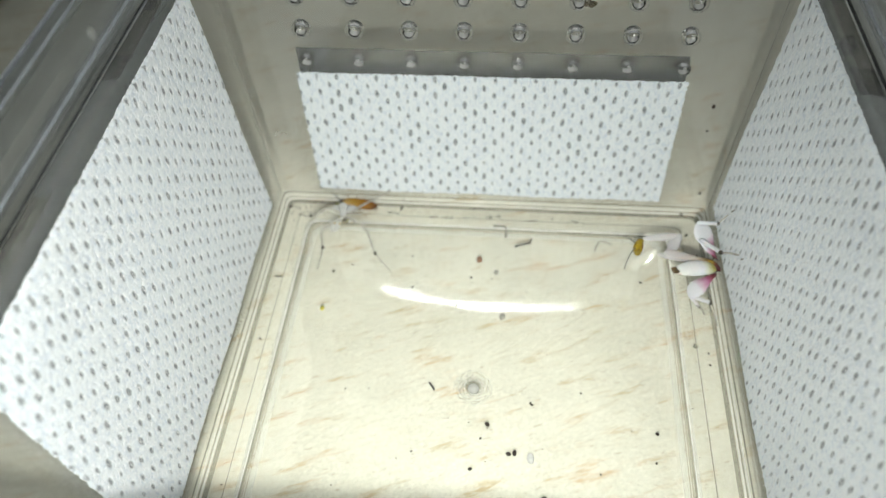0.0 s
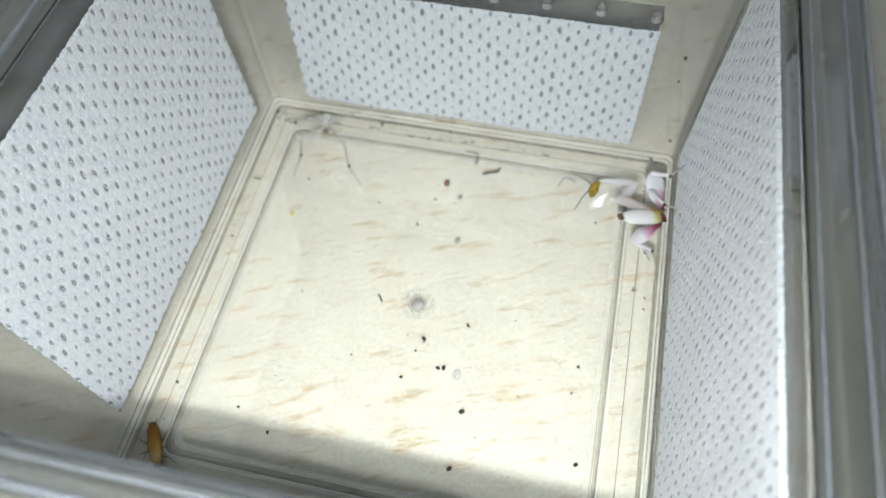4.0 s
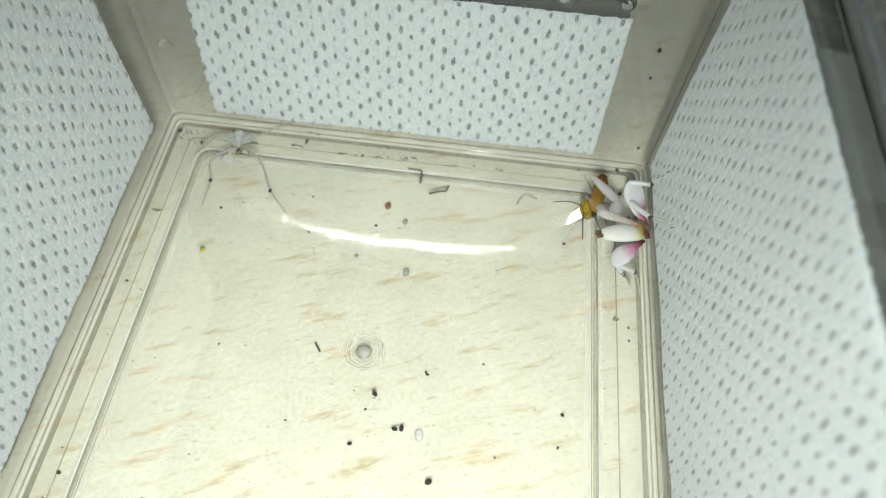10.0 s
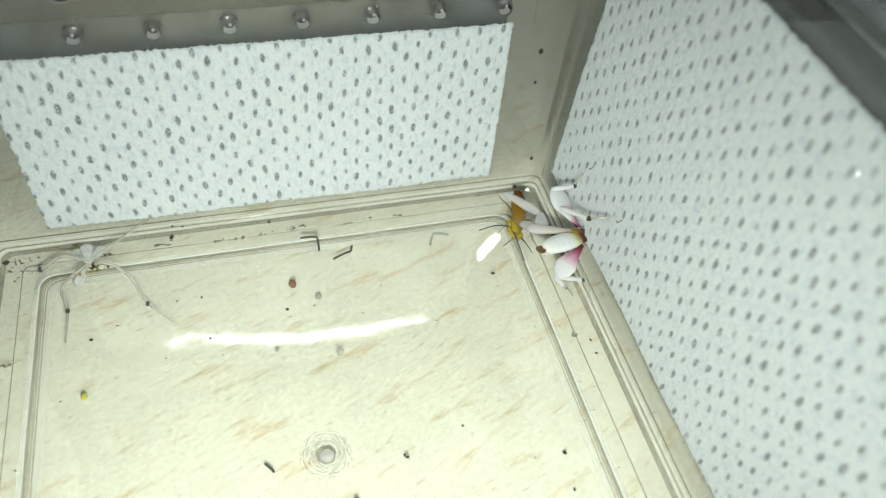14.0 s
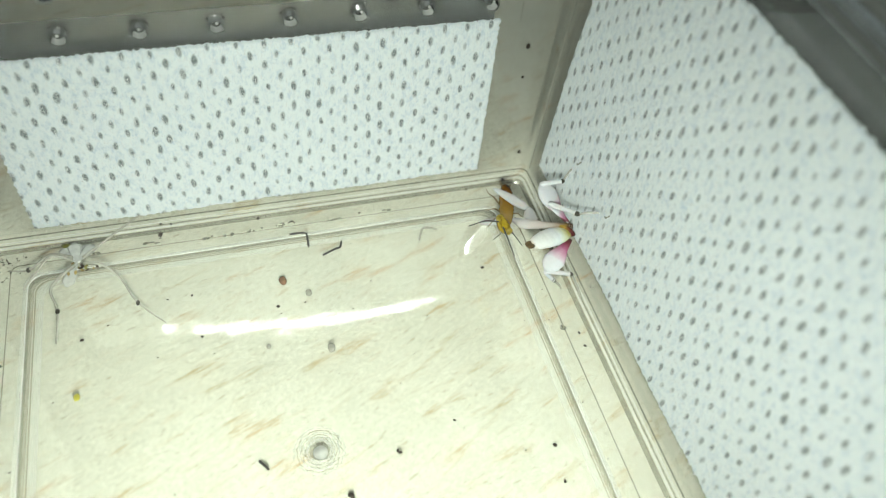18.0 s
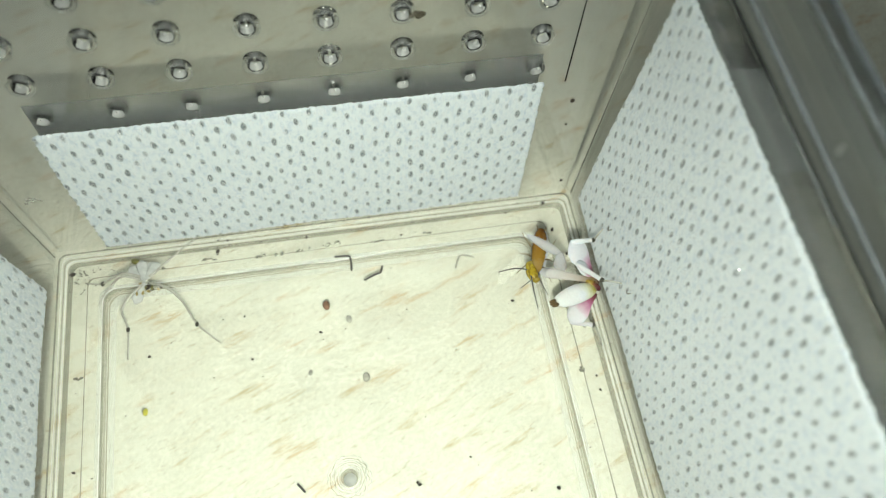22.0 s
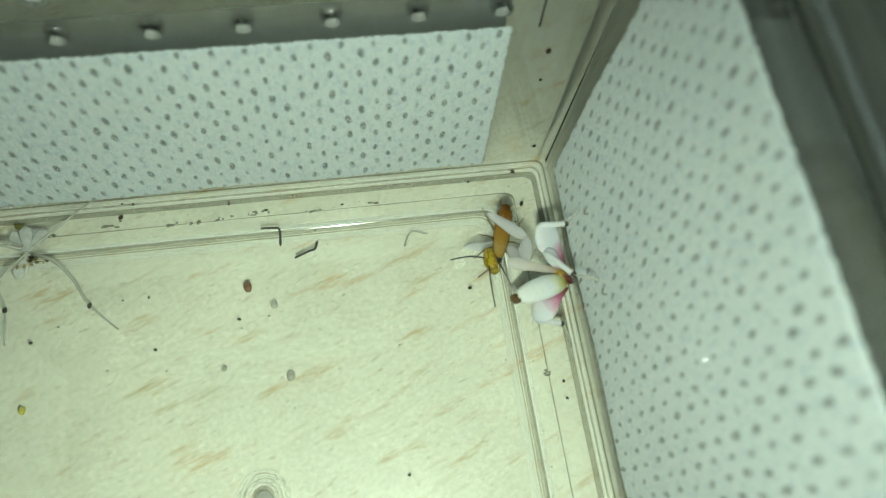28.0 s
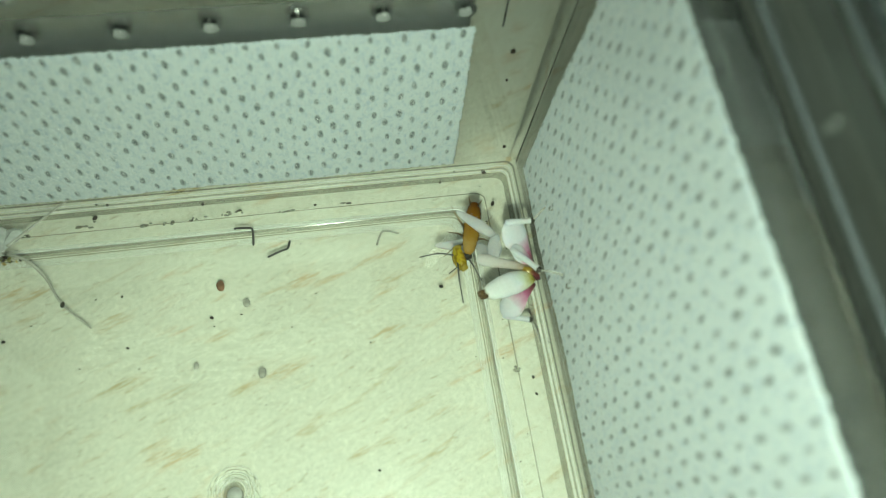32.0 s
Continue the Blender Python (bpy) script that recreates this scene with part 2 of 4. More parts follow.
# light and shade inside the holes, put into film colour
M_HOLE_LIGHT = film("hole_light_film", (0.86, 0.86, 0.84), (0.94, 0.94, 0.91), 0.44, 0.2, 0.16)
M_SHADE = film("hole_shade_film", (0.62, 0.62, 0.60), (0.2, 0.2, 0.19), 0.15, 0.04, 0.1)
M_BEAD = film("bead_plastic", (0.94, 0.94, 0.92), (0.9, 0.9, 0.87), 0.06, 0.06, 0.26)
# painted torch reflections, their normals set to fit the camera's path
M_GLINT, M_GLINT_PATCH = smear(0.07, 6.0, -0.831, 4.47, -131.0, 0.25, 0.070, fray=200.0), smear(-2.38, 60.0, -0.845, 0.0, 0.0, 0.36, 0.34, fray=-150.0)
M_TORCH = glow((1.0, 0.99, 0.96), 4900)
M_STRAND = plain("white_strand", (0.95, 0.97, 0.99), 0.14, 0.05)
M_BLACK = plain("black_plastic", (0.02, 0.02, 0.022), 0.4)


# ---- building helpers ----
def mesh_of(bm, name, material, smooth=True):
    me = bpy.data.meshes.new(name)
    bm.to_mesh(me)
    bm.free()
    for m in material if isinstance(material, (list, tuple)) else [material]:
        me.materials.append(m)
    if smooth:
        for p in me.polygons:
            p.use_smooth = True
    return me


def part(name, bm, material, parent=None, label="", smooth=True):
    ob = new(name, mesh_of(bm, name, material, smooth))
    ob.parent = parent
    return tagged(ob, label)


def thing(name, label, category, at=(0, 0, 0), group="", kind=""):
    ob = new(name)
    ob.empty_display_size = 0.005
    ob.location = at
    return tagged(ob, label, category, group, kind)


def rounded_square(half, radius, n=6, extra=()):
    """Points round a rounded square, anticlockwise from the right side; extra: stops along the back side."""
    pts = []
    for k, (cx, cy) in enumerate(((1, 1), (-1, 1), (-1, -1), (1, -1))):
        for i in range(n + 1):
            a = math.pi / 2 * (k + i / n)
            pts.append((cx * (half - radius) + radius * math.cos(a), cy * (half - radius) + radius * math.sin(a)))
        if k == 0:
            pts += [(max(-half + radius * 1.02, min(half - radius * 1.02, x)), half) for x in extra]
    return pts


# ---- table ----
bm = bmesh.new()
bmesh.ops.create_grid(bm, x_segments=2, y_segments=2, size=0.6)
bmesh.ops.solidify(bm, geom=bm.faces[:], thickness=0.018)
table = part("table", bm, M_TABLE, None, smooth=False)
table.location = (0.1, 0.1, -0.0018)
tagged(table, "pale wood-print laminate tabletop with ochre grain dashes", "table", kind="structure")

# ---- clear box: moulded base tray, four walls, perforated back, rim ----
HOLE_X = [0.0005 + (i - 3.5) * 0.01046 for i in range(8)]
HOLE_Z = [0.0377 + 0.0069 * i for i in range(4)]
PX0, PX1 = HOLE_X[0] - 0.00523, HOLE_X[-1] + 0.00523
PZ0, PZ1 = HOLE_Z[0] - 0.00345, HOLE_Z[-1] + 0.00345
WALL_TOP = 0.0735


def wall_half(z):
    return 0.0478 + 0.0037 * max(0.0, z) / 0.0660


# inner profile from the floor's middle outwards, then the outer one back
INNER = [(0.0365, 0.0), (0.0440, 0.0), (0.0452, 0.0), (0.0460, 0.0001), (0.0467, 0.0004), (0.0472, 0.0008), (0.0475, 0.0014), (0.0477, 0.0020), (wall_half(0.0025), 0.0025), (wall_half(0.004), 0.004),
         (wall_half(PZ0), PZ0), (wall_half(PZ1), PZ1), (wall_half(0.0655), 0.0655), (0.0520, 0.0662), (0.0524, 0.0670), (0.0532, 0.0676), (0.0539, 0.0726), (0.0543, WALL_TOP)]
OUTER = [(0.0566, WALL_TOP), (0.0571, 0.0728), (0.0572, 0.0662), (0.0560, 0.0650), (0.0545, 0.0648), (wall_half(0.0635) + 0.0020, 0.0640), (wall_half(PZ1) + 0.0016, PZ1),
         (wall_half(PZ0) + 0.0016, PZ0), (0.0493, 0.0012), (0.0490, 0.0), (0.0482, -0.0011), (0.0470, -0.0016), (0.0440, -0.0016), (0.0365, -0.0016)]
box = thing("clear_box", "clear moulded plastic rearing box with a perforated back, on the table", "box")


def fitted(x, y, z):
    """Bends the box to fit the camera's view: the front wall stands out at the top, one side wall at the bottom."""
    if y < -0.03 and z > 0:
        y -= 0.0026 * z / WALL_TOP
    if x > 0.0415:
        x += 0.0015 * min(1.0, (x - 0.0415) / 0.004) * (1 - 0.55 * max(0.0, z) / WALL_TOP)
    return x, y, z


def corner(half):
    """The corner radius of a ring round the tray or the walls."""
    return 0.0024 if half < 0.041 else 0.0014 + max(0.0, half - 0.047) * 0.10


def shell():
    bm = bmesh.new()
    rings = []
    for half, z in INNER + OUTER:
        rings.append([bm.verts.new(fitted(x, y, z)) for x, y in rounded_square(half, corner(half), 16, (PX1, PX0))])
    n = len(rings[0])
    levels = INNER + OUTER
    gap = 17  # the back's middle stretch, between PX1 and PX0
    for a in range(len(rings) - 1):
        za, zb = levels[a][1], levels[a + 1][1]
        for i in range(n):
            if i == gap and {round(za, 5), round(zb, 5)} == {round(PZ0, 5), round(PZ1, 5)}:
                continue
            j = (i + 1) % n
            bm.faces.new((rings[a][i], rings[a][j], rings[a + 1][j], rings[a + 1][i]))
    return bm, rings


def perforated(bm):
    """Cells of wall round each hole, both faces, with the hole's own tube."""
    def y_in(z):
        return wall_half(z)

    seg = 16
    for x in HOLE_X:
        for z in HOLE_Z:
            loops = []
            for face in (0, 1):
                off = 0.0016 * face
                inner, outer = [], []
                for i in range(seg):
                    a = 2 * math.pi * (i + 0.5) / seg
                    c, s = math.cos(a), math.sin(a)
                    k = 1 / max(abs(c), abs(s))
                    r = 0.0010 if z == HOLE_Z[0] else 0.00115
                    px, pz = x + r * c, z + r * s
                    inner.append(bm.verts.new((px, y_in(pz) + off + (0.0003 if face else -0.0003), pz)))
                    qx, qz = x + 0.00523 * c * k, z + 0.00345 * s * k
                    outer.append(bm.verts.new((qx, y_in(qz) + off, qz)))
                mid = [bm.verts.new((x + (v.co.x - x) * 1.5, y_in(z + (v.co.z - z) * 1.5) + off, z + (v.co.z - z) * 1.5)) for v in inner]
                for i in range(seg):
                    j = (i + 1) % seg
                    for p, q in ((outer, mid), (mid, inner)):
                        f = (p[i], p[j], q[j], q[i])
                        bm.faces.new(f if face else f[::-1])
                # corners of the cell
                for cx, cz in ((1, 1), (-1, 1), (-1, -1), (1, -1)):
                    near = sorted(outer, key=lambda v: abs(v.co.x - x - cx * 0.00523) + abs(v.co.z - z - cz * 0.00345))[:2]
                    cv = bm.verts.new((x + cx * 0.00523, y_in(z + cz * 0.00345) + off, z + cz * 0.00345))
                    bm.faces.new((near[0], near[1], cv))
                loops.append(inner)
            for i in range(seg):
                j = (i + 1) % seg
                bm.faces.new((loops[0][i], loops[0][j], loops[1][j], loops[1][i]))


def pieces(bm):
    """Sorts the shell's faces into its base tray, four walls and rim."""
    out = {"base_tray": [], "rim": [], "wall": [], "wall ": [], "wall  ": [], "perforated_wall": []}
    for f in bm.faces:
        c = f.calc_center_median()
        if c.z > 0.0638:
            key = "rim"
        elif c.z < 0.0026:
            key = "base_tray"
        elif abs(c.x) > abs(c.y):
            key = "wall" if c.x > 0 else "wall "
        else:
            key = "perforated_wall" if c.y > 0 else "wall  "
        out[key].append(f)
    return out


bm, rings = shell()
bm.faces.new(rings[0])
bm.faces.new(rings[-1][::-1])
perforated(bm)
bmesh.ops.remove_doubles(bm, verts=bm.verts[:], dist=0.00002)
bmesh.ops.recalc_face_normals(bm, faces=bm.faces[:])
LABELS = {"base_tray": "clear tray with a moulded double ridge", "rim": "thick clear stepped rim", "perforated_wall": "clear wall drilled with rows of holes"}
for key, faces in pieces(bm).items():
    piece = bmesh.new()
    made = {}
    for f in faces:
        for v in f.verts:
            if v not in made:
                made[v] = piece.verts.new(v.co)
        piece.faces.new([made[v] for v in f.verts])
    ob = part(key.strip(), piece, M_RIM if key == "rim" else M_CLEAR, box, LABELS.get(key, "clear plastic wall"), smooth=key == "base_tray")
    ob.visible_shadow = key == "rim"
bm.free()


def torus(bm, big, small, z=0.0, n=24, k=8, squash=1.0):
    ring = [[bm.verts.new(((big + small * math.cos(2 * math.pi * j / k)) * math.cos(2 * math.pi * i / n), (big + small * math.cos(2 * math.pi * j / k)) * math.sin(2 * math.pi * i / n),
                           z + squash * small * math.sin(2 * math.pi * j / k))) for j in range(k)] for i in range(n)]
    for i in range(n):
        for j in range(k):
            bm.faces.new((ring[i][j], ring[(i + 1) % n][j], ring[(i + 1) % n][(j + 1) % k], ring[i][(j + 1) % k]))




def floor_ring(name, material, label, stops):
    """A low ring that runs round the tray or rim, tinted by its film; stops: (distance from the middle, height), a
    closed section.
    """
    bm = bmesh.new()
    loops = [[bm.verts.new(fitted(x, y, z)) for x, y in rounded_square(h, corner(h), 6)] for h, z in stops]
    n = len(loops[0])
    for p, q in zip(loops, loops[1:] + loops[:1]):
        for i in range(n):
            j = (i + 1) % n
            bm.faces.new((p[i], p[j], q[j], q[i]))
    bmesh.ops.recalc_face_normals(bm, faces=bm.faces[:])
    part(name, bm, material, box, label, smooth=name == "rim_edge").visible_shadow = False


def hump(a, b, base, high):
    return [(a, base), (a + (b - a) * 0.2, base + high * 0.8), (a + (b - a) * 0.5, base + high), (a + (b - a) * 0.8, base + high * 0.8), (b, base)]


# grey and pale films paint the shade and bright lines refracted by clear ridges
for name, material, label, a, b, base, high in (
        ("ridge_edge", M_SOFT_LIGHT, "soft pale edge", 0.0377, 0.0388, 0.00003, 0.00006), ("ridge_edge", M_LINE_SHADE, "thin grey edge line", 0.03885, 0.0391, 0.00003, 0.0001),
        ("ridge", M_BAND_SHADE, "moulded groove round the tray", 0.0392, 0.0397, 0.00003, 0.0003), ("ridge", M_RIDGE_SHADE, "grey moulded ridge", 0.0397, 0.0401, 0.00003, 0.0003),
        ("ridge_edge", M_CAUSTIC, "thin pale edge line", 0.04012, 0.0403, 0.00003, 0.0002), ("ridge_edge", M_SOFT_LIGHT, "soft pale edge", 0.0403, 0.0409, 0.00003, 0.00006),
        ("ridge_edge", M_LINE_SHADE, "thin grey edge line", 0.0428, 0.04298, 0.00003, 0.00008), ("ridge", M_RIDGE_SHADE, "grey moulded ridge", 0.0455, 0.0464, 0.00012, 0.0004),
        ("ridge_edge", M_CAUSTIC, "thin pale edge line", 0.04645, 0.04663, 0.0005, 0.0001), ("ridge_edge", M_BAND_SHADE, "thin grey edge line", 0.0467, 0.0470, 0.0007, 0.0001),
        ("ridge_edge", M_CAUSTIC, "thin pale edge line", 0.04705, 0.0472, 0.0011, 0.0001), ("ridge_edge", M_RIDGE_SHADE, "thin dark edge line", 0.0473, 0.0476, 0.0018, 0.0001),
        # rim highlights painted as pale rings
        ("rim_edge", M_RIM_HIGHLIGHT, "pale worn step of the rim", 0.0524, 0.0529, 0.0671, 0.0005), ("rim_edge", M_RIM_HIGHLIGHT, "pale worn top edge of the rim", 0.0541, 0.0545, 0.0733, 0.0004),
        ("rim_edge", M_RIM_HIGHLIGHT, "pale worn outer edge of the rim", 0.0563, 0.0573, 0.0729, 0.0006)):
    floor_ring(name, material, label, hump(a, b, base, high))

for x, y, z in ((0.0536, 0.0115, 0.0685), (0.0540, -0.0145, 0.0708), (-0.0534, 0.0140, 0.0688)):
    bm = bmesh.new()
    bmesh.ops.create_icosphere(bm, subdivisions=3, radius=1.0, matrix=Matrix.Diagonal((0.0006, 0.0008, 0.0012, 1)))
    catch = part("lid_catch", bm, M_BEAD, box, "small rounded moulded lid catch")
    catch.location, catch.visible_shadow = fitted(x, y, z), False


def hole_rims():
    """Each hole's lit lower crescent and its dark inside, both painted as film, and the clear raised ring round it."""
    bm = bmesh.new()
    n = 20
    loops = []
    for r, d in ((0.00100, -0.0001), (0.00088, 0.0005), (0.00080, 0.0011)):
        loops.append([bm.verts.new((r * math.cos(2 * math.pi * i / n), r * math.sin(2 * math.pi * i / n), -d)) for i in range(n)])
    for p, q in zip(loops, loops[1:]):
        for i in range(n // 2 + 1, n - 1):  # the lower part only, painted pale where light falls
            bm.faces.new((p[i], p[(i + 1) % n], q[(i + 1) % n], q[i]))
    # a pale bead painted as the glint at the hole's top
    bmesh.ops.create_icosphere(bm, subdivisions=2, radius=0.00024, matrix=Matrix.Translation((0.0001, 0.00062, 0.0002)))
    crescent = mesh_of(bm, "hole_light", M_HOLE_LIGHT)
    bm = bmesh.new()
    # a dark disc added for the shade seen through the hole
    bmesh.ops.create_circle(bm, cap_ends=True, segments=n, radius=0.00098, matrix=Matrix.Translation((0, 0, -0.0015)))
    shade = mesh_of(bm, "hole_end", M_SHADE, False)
    bm = bmesh.new()
    torus(bm, 0.0017, 0.00018, n=24)
    ring = mesh_of(bm, "hole_rim", M_BEAD)
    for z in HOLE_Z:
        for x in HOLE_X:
            for data in (crescent, shade, ring)[:2 if z == HOLE_Z[0] else 3]:
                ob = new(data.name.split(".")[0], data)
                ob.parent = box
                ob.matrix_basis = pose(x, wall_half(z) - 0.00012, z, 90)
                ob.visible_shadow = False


hole_rims()
def ripple(big, small, wobble, phase):
    """A low uneven ring on the floor."""
    bm = bmesh.new()
    torus(bm, big, small, 0.00005, 64, 6, 0.3)
    for v in bm.verts:
        k = 1 + wobble * noise.noise(Vector((v.co.x * 1500 + phase, v.co.y * 1500, 0)))
        v.co.x, v.co.y = v.co.x * k, v.co.y * k
    return bm


# pale and grey films paint light and shade on the clear ripples
for big, small, wobble, material in ((0.00172, 0.00018, 0.03, M_WELL), (0.0020, 0.00006, 0.06, M_LINE_SHADE), (0.0022, 0.00009, 0.07, M_WELL), (0.0025, 0.00006, 0.09, M_LINE_SHADE), (0.0028, 0.00009, 0.10, M_WELL), (0.0032, 0.00006, 0.12, M_LINE_SHADE), (0.0036, 0.00009, 0.13, M_SOFT_LIGHT)):
    part("gate_mark", ripple(big, small, wobble, big * 9000), material, box, "low round moulding ripple").visible_shadow = False
# a grey disc that paints the shade crescent above the plug
bm = bmesh.new()
bmesh.ops.create_cone(bm, cap_ends=True, segments=32, radius1=0.0015, radius2=0.0014, depth=0.0001, matrix=pose(0, 0, 0.00008))
part("gate_well", bm, M_RIDGE_SHADE, box, "shallow grey round well", smooth=False).visible_shadow = False
bm = bmesh.new()
bmesh.ops.create_cone(bm, cap_ends=True, segments=32, radius1=0.0011, radius2=0.0010, depth=0.0003, matrix=pose(0.0001, -0.00035, 0.0002))
part("gate_plug", bm, plain("frosted_plug", (0.78, 0.78, 0.72), 0.3, alpha=0.55), box, "frosted round plug")


# ---- fabric squares and their tapes ----
def fuzz(sheet, width, height, seed):
    """Fine white fibres that arch out of the sheet's face and catch the light."""
    rng = np.random.default_rng(seed + 50)
    n = int(width * height * 2600000)
    co, faces = [], []
    for k in range(n):
        x, z, a = rng.uniform(0, width), rng.uniform(0, height), rng.normal(1.57, 0.7)
        length, arch, r = rng.uniform(0.0003, 0.0008), rng.uniform(0.00004, 0.00019), rng.uniform(0.00002, 0.000042)
        c, s = math.cos(a), math.sin(a)
        for j, lift in enumerate((0.0, 1.0, 1.0, 0.0)):
            u = length * (j / 3 - 0.5)
            for p, q in ((r, 0.0), (-r, 0.0), (0.0, -r)):
                co.append((x + c * u - s * p, -0.00042 - arch * lift + q, z + s * u + c * p))
        b = 12 * k
        for j in range(3):
            for i in range(3):
                i2 = (i + 1) % 3
                faces.append((b + 3 * j + i, b + 3 * j + i2, b + 3 * j + 3 + i2, b + 3 * j + 3 + i))
    me = bpy.data.meshes.new("fuzz")
    me.from_pydata(co, [], faces)
    me.materials.append(M_STRAND)
    ob = new("fuzz", me)
    ob.parent = sheet
    tagged(ob, "fine white loose fibres", kind="stuff")


def fabric(label, width, height, seed, shift=0.0, drop=0.0):
    """An upright sheet in x and z from its lower left corner, pressed with staggered long dimples; its face looks to -y."""
    step, pu, pv = 0.00028, 0.00394, 0.00392
    nx, nz = int(width / step), int(height / step)
    rng = np.random.default_rng(seed)
    x, z = np.meshgrid(np.linspace(0, width, nx + 1), np.linspace(0, height, nz + 1))
    fray = rng.uniform(-1, 1, x.shape) * 0.0002
    x[:, 0] += fray[:, 0]
    x[:, -1] += fray[:, -1]
    z[0] += fray[0]
    z[-1] += fray[-1]
    spot = np.zeros_like(x)
    jit = rng.uniform(-1, 1, (64, 64, 5))
    for half in (0.0, 0.5):
        u, v = (x - shift) / pu + half, (z - drop) / pv + half
        iu, iv = np.floor(u).astype(int), np.floor(v).astype(int)
        j = jit[(iu + 20) % 64, (iv + (32 if half else 0)) % 64]
        du = (u - iu - 0.5) * pu - j[..., 0] * 0.00022
        dv = (v - iv - 0.5) * pv - j[..., 1] * 0.00025
        du = du + dv * 0.1 * j[..., 2]
        size = 0.92 + 0.16 * j[..., 3]
        d = np.sqrt((du / (0.00045 * size)) ** 2 + (dv / (0.00100 * size)) ** 2)
        spot = np.maximum(spot, np.clip(1.35 - d, 0, 1) * (0.85 + 0.25 * j[..., 4]))
    flat = np.clip(np.minimum(np.minimum(x, width - x), np.minimum(z, height - z)) / 0.0012, 0, 1)  # the cut edge lies flat
    puff = rng.uniform(-1, 1, x.shape)
    puff = (puff + np.roll(puff, 1, 0) + np.roll(puff, 1, 1) + np.roll(puff, (1, 1), (0, 1))) * 0.25
    y = 0.00015 * np.sin(x * 190 + seed) * np.cos(z * 150) + flat * (0.00015 * np.clip(spot, 0, 0.8) + 0.00006 * puff)
    n = x.size
    co = np.stack([x, y - 0.0004, z], -1).reshape(-1, 3)
    idx = np.arange(n).reshape(x.shape)
    a, b, c, d = idx[:-1, :-1].ravel(), idx[:-1, 1:].ravel(), idx[1:, 1:].ravel(), idx[1:, :-1].ravel()
    faces = [np.stack([a, b, c, d], -1)]
    border = np.concatenate([idx[0], idx[1:, -1], idx[-1, -2::-1], idx[-2:0:-1, 0]])
    nxt = np.roll(border, -1)
    hem = co[border] + np.array([0, 0.0007, 0])  # the cut edge's thickness
    co = np.concatenate([co, hem])
    k = n + np.arange(len(border))
    faces.append(np.stack([nxt, border, k, np.roll(k, -1)], -1))
    me = bpy.data.meshes.new("fabric_square")
    me.from_pydata(co.tolist(), [], np.concatenate(faces).tolist())
    at = me.attributes.new("spot", "FLOAT", "POINT")
    at.data.foreach_set("value", np.concatenate([spot.ravel(), np.zeros(len(border))]))
    me.materials.append(M_FLEECE)
    me.polygons.foreach_set("use_smooth", np.ones(len(me.polygons), dtype=bool))
    ob = tagged(new("fabric_square", me), label, "fabric", "fabric squares on the walls")
    fuzz(ob, width, height, seed)
    return ob


def tape(name, label, width, height, bow=0.0, lean=0.0, material=None):
    bm = bmesh.new()
    nx, nz = 24, 3
    sides = []
    for face in (0, 1):
        g = [[bm.verts.new((width * (i / nx - 0.5), bow * (1 - (2 * i / nx - 1) ** 2) + lean * (j / nz - 0.5) * height + (0.00006 if face else 0), height * j / nz)) for i in range(nx + 1)] for j in range(nz + 1)]
        sides.append(g)
        for j in range(nz):
            for i in range(nx):
                f = (g[j][i], g[j][i + 1], g[j + 1][i + 1], g[j + 1][i])
                bm.faces.new(f[::-1] if face else f)
    ob = part(name, bm, material or M_TAPE, None)
    return tagged(ob, label, "tape", "tapes on the fabric squares")


LEAN = math.degrees(math.atan(0.0037 / 0.066))
f = fabric("white dimpled non-woven fabric square on the back wall", 0.0765, 0.0314, 1, 0.0002, -0.0003)
f.matrix_basis = pose(-0.0382, wall_half(0.0042) - 0.0011, 0.0042, -LEAN)
f = fabric("white dimpled non-woven fabric square on a side wall", 0.0880, 0.0531, 2, 0.0, 0.0011)
f.matrix_basis = pose(0.0494, 0.0432, 0.0069, 0, 0, -90) @ pose(0, 0, 0, -2.5, -0.35, 0)
f = fabric("white dimpled non-woven fabric square on a side wall", 0.0735, 0.0530, 3)
f.matrix_basis = pose(-wall_half(0.008) + 0.0011, -0.0360, 0.008, 0, 0, 90) @ pose(0, 0, 0, -LEAN)
f = fabric("white dimpled non-woven fabric square on the front wall", 0.082, 0.057, 4)
f.matrix_basis = pose(0.041, -wall_half(0.004) - 0.0019, 0.004, 0, 0, 180) @ pose(0, 0, 0, -LEAN - 2.0)

OUT = 0.0018
TAPES = [("back", pose(0.0, wall_half(0.0322) + OUT, 0.0322, -LEAN), 0.0765, 0.0076),
         ("side", pose(wall_half(0.0545) + OUT + 0.0010, -0.0008, 0.0545, 0, 0, -90) @ pose(0, 0, 0, -2.5), 0.0880, 0.0098),
         ("side", pose(-wall_half(0.0545) - OUT, 0.0007, 0.0545, 0, 0, 90) @ pose(0, 0, 0, -LEAN), 0.0735, 0.0098),
         ("front", pose(0, -wall_half(0.0545) - OUT - 0.0022, 0.0545, 0, 0, 180) @ pose(0, 0, 0, -LEAN - 2.0), 0.090, 0.0098)]
for side, m, w, h in TAPES:
    t = tape("tape_strip", "grey translucent tape strip along the fabric's top, %s wall" % side, w, h)
    t.matrix_basis = m


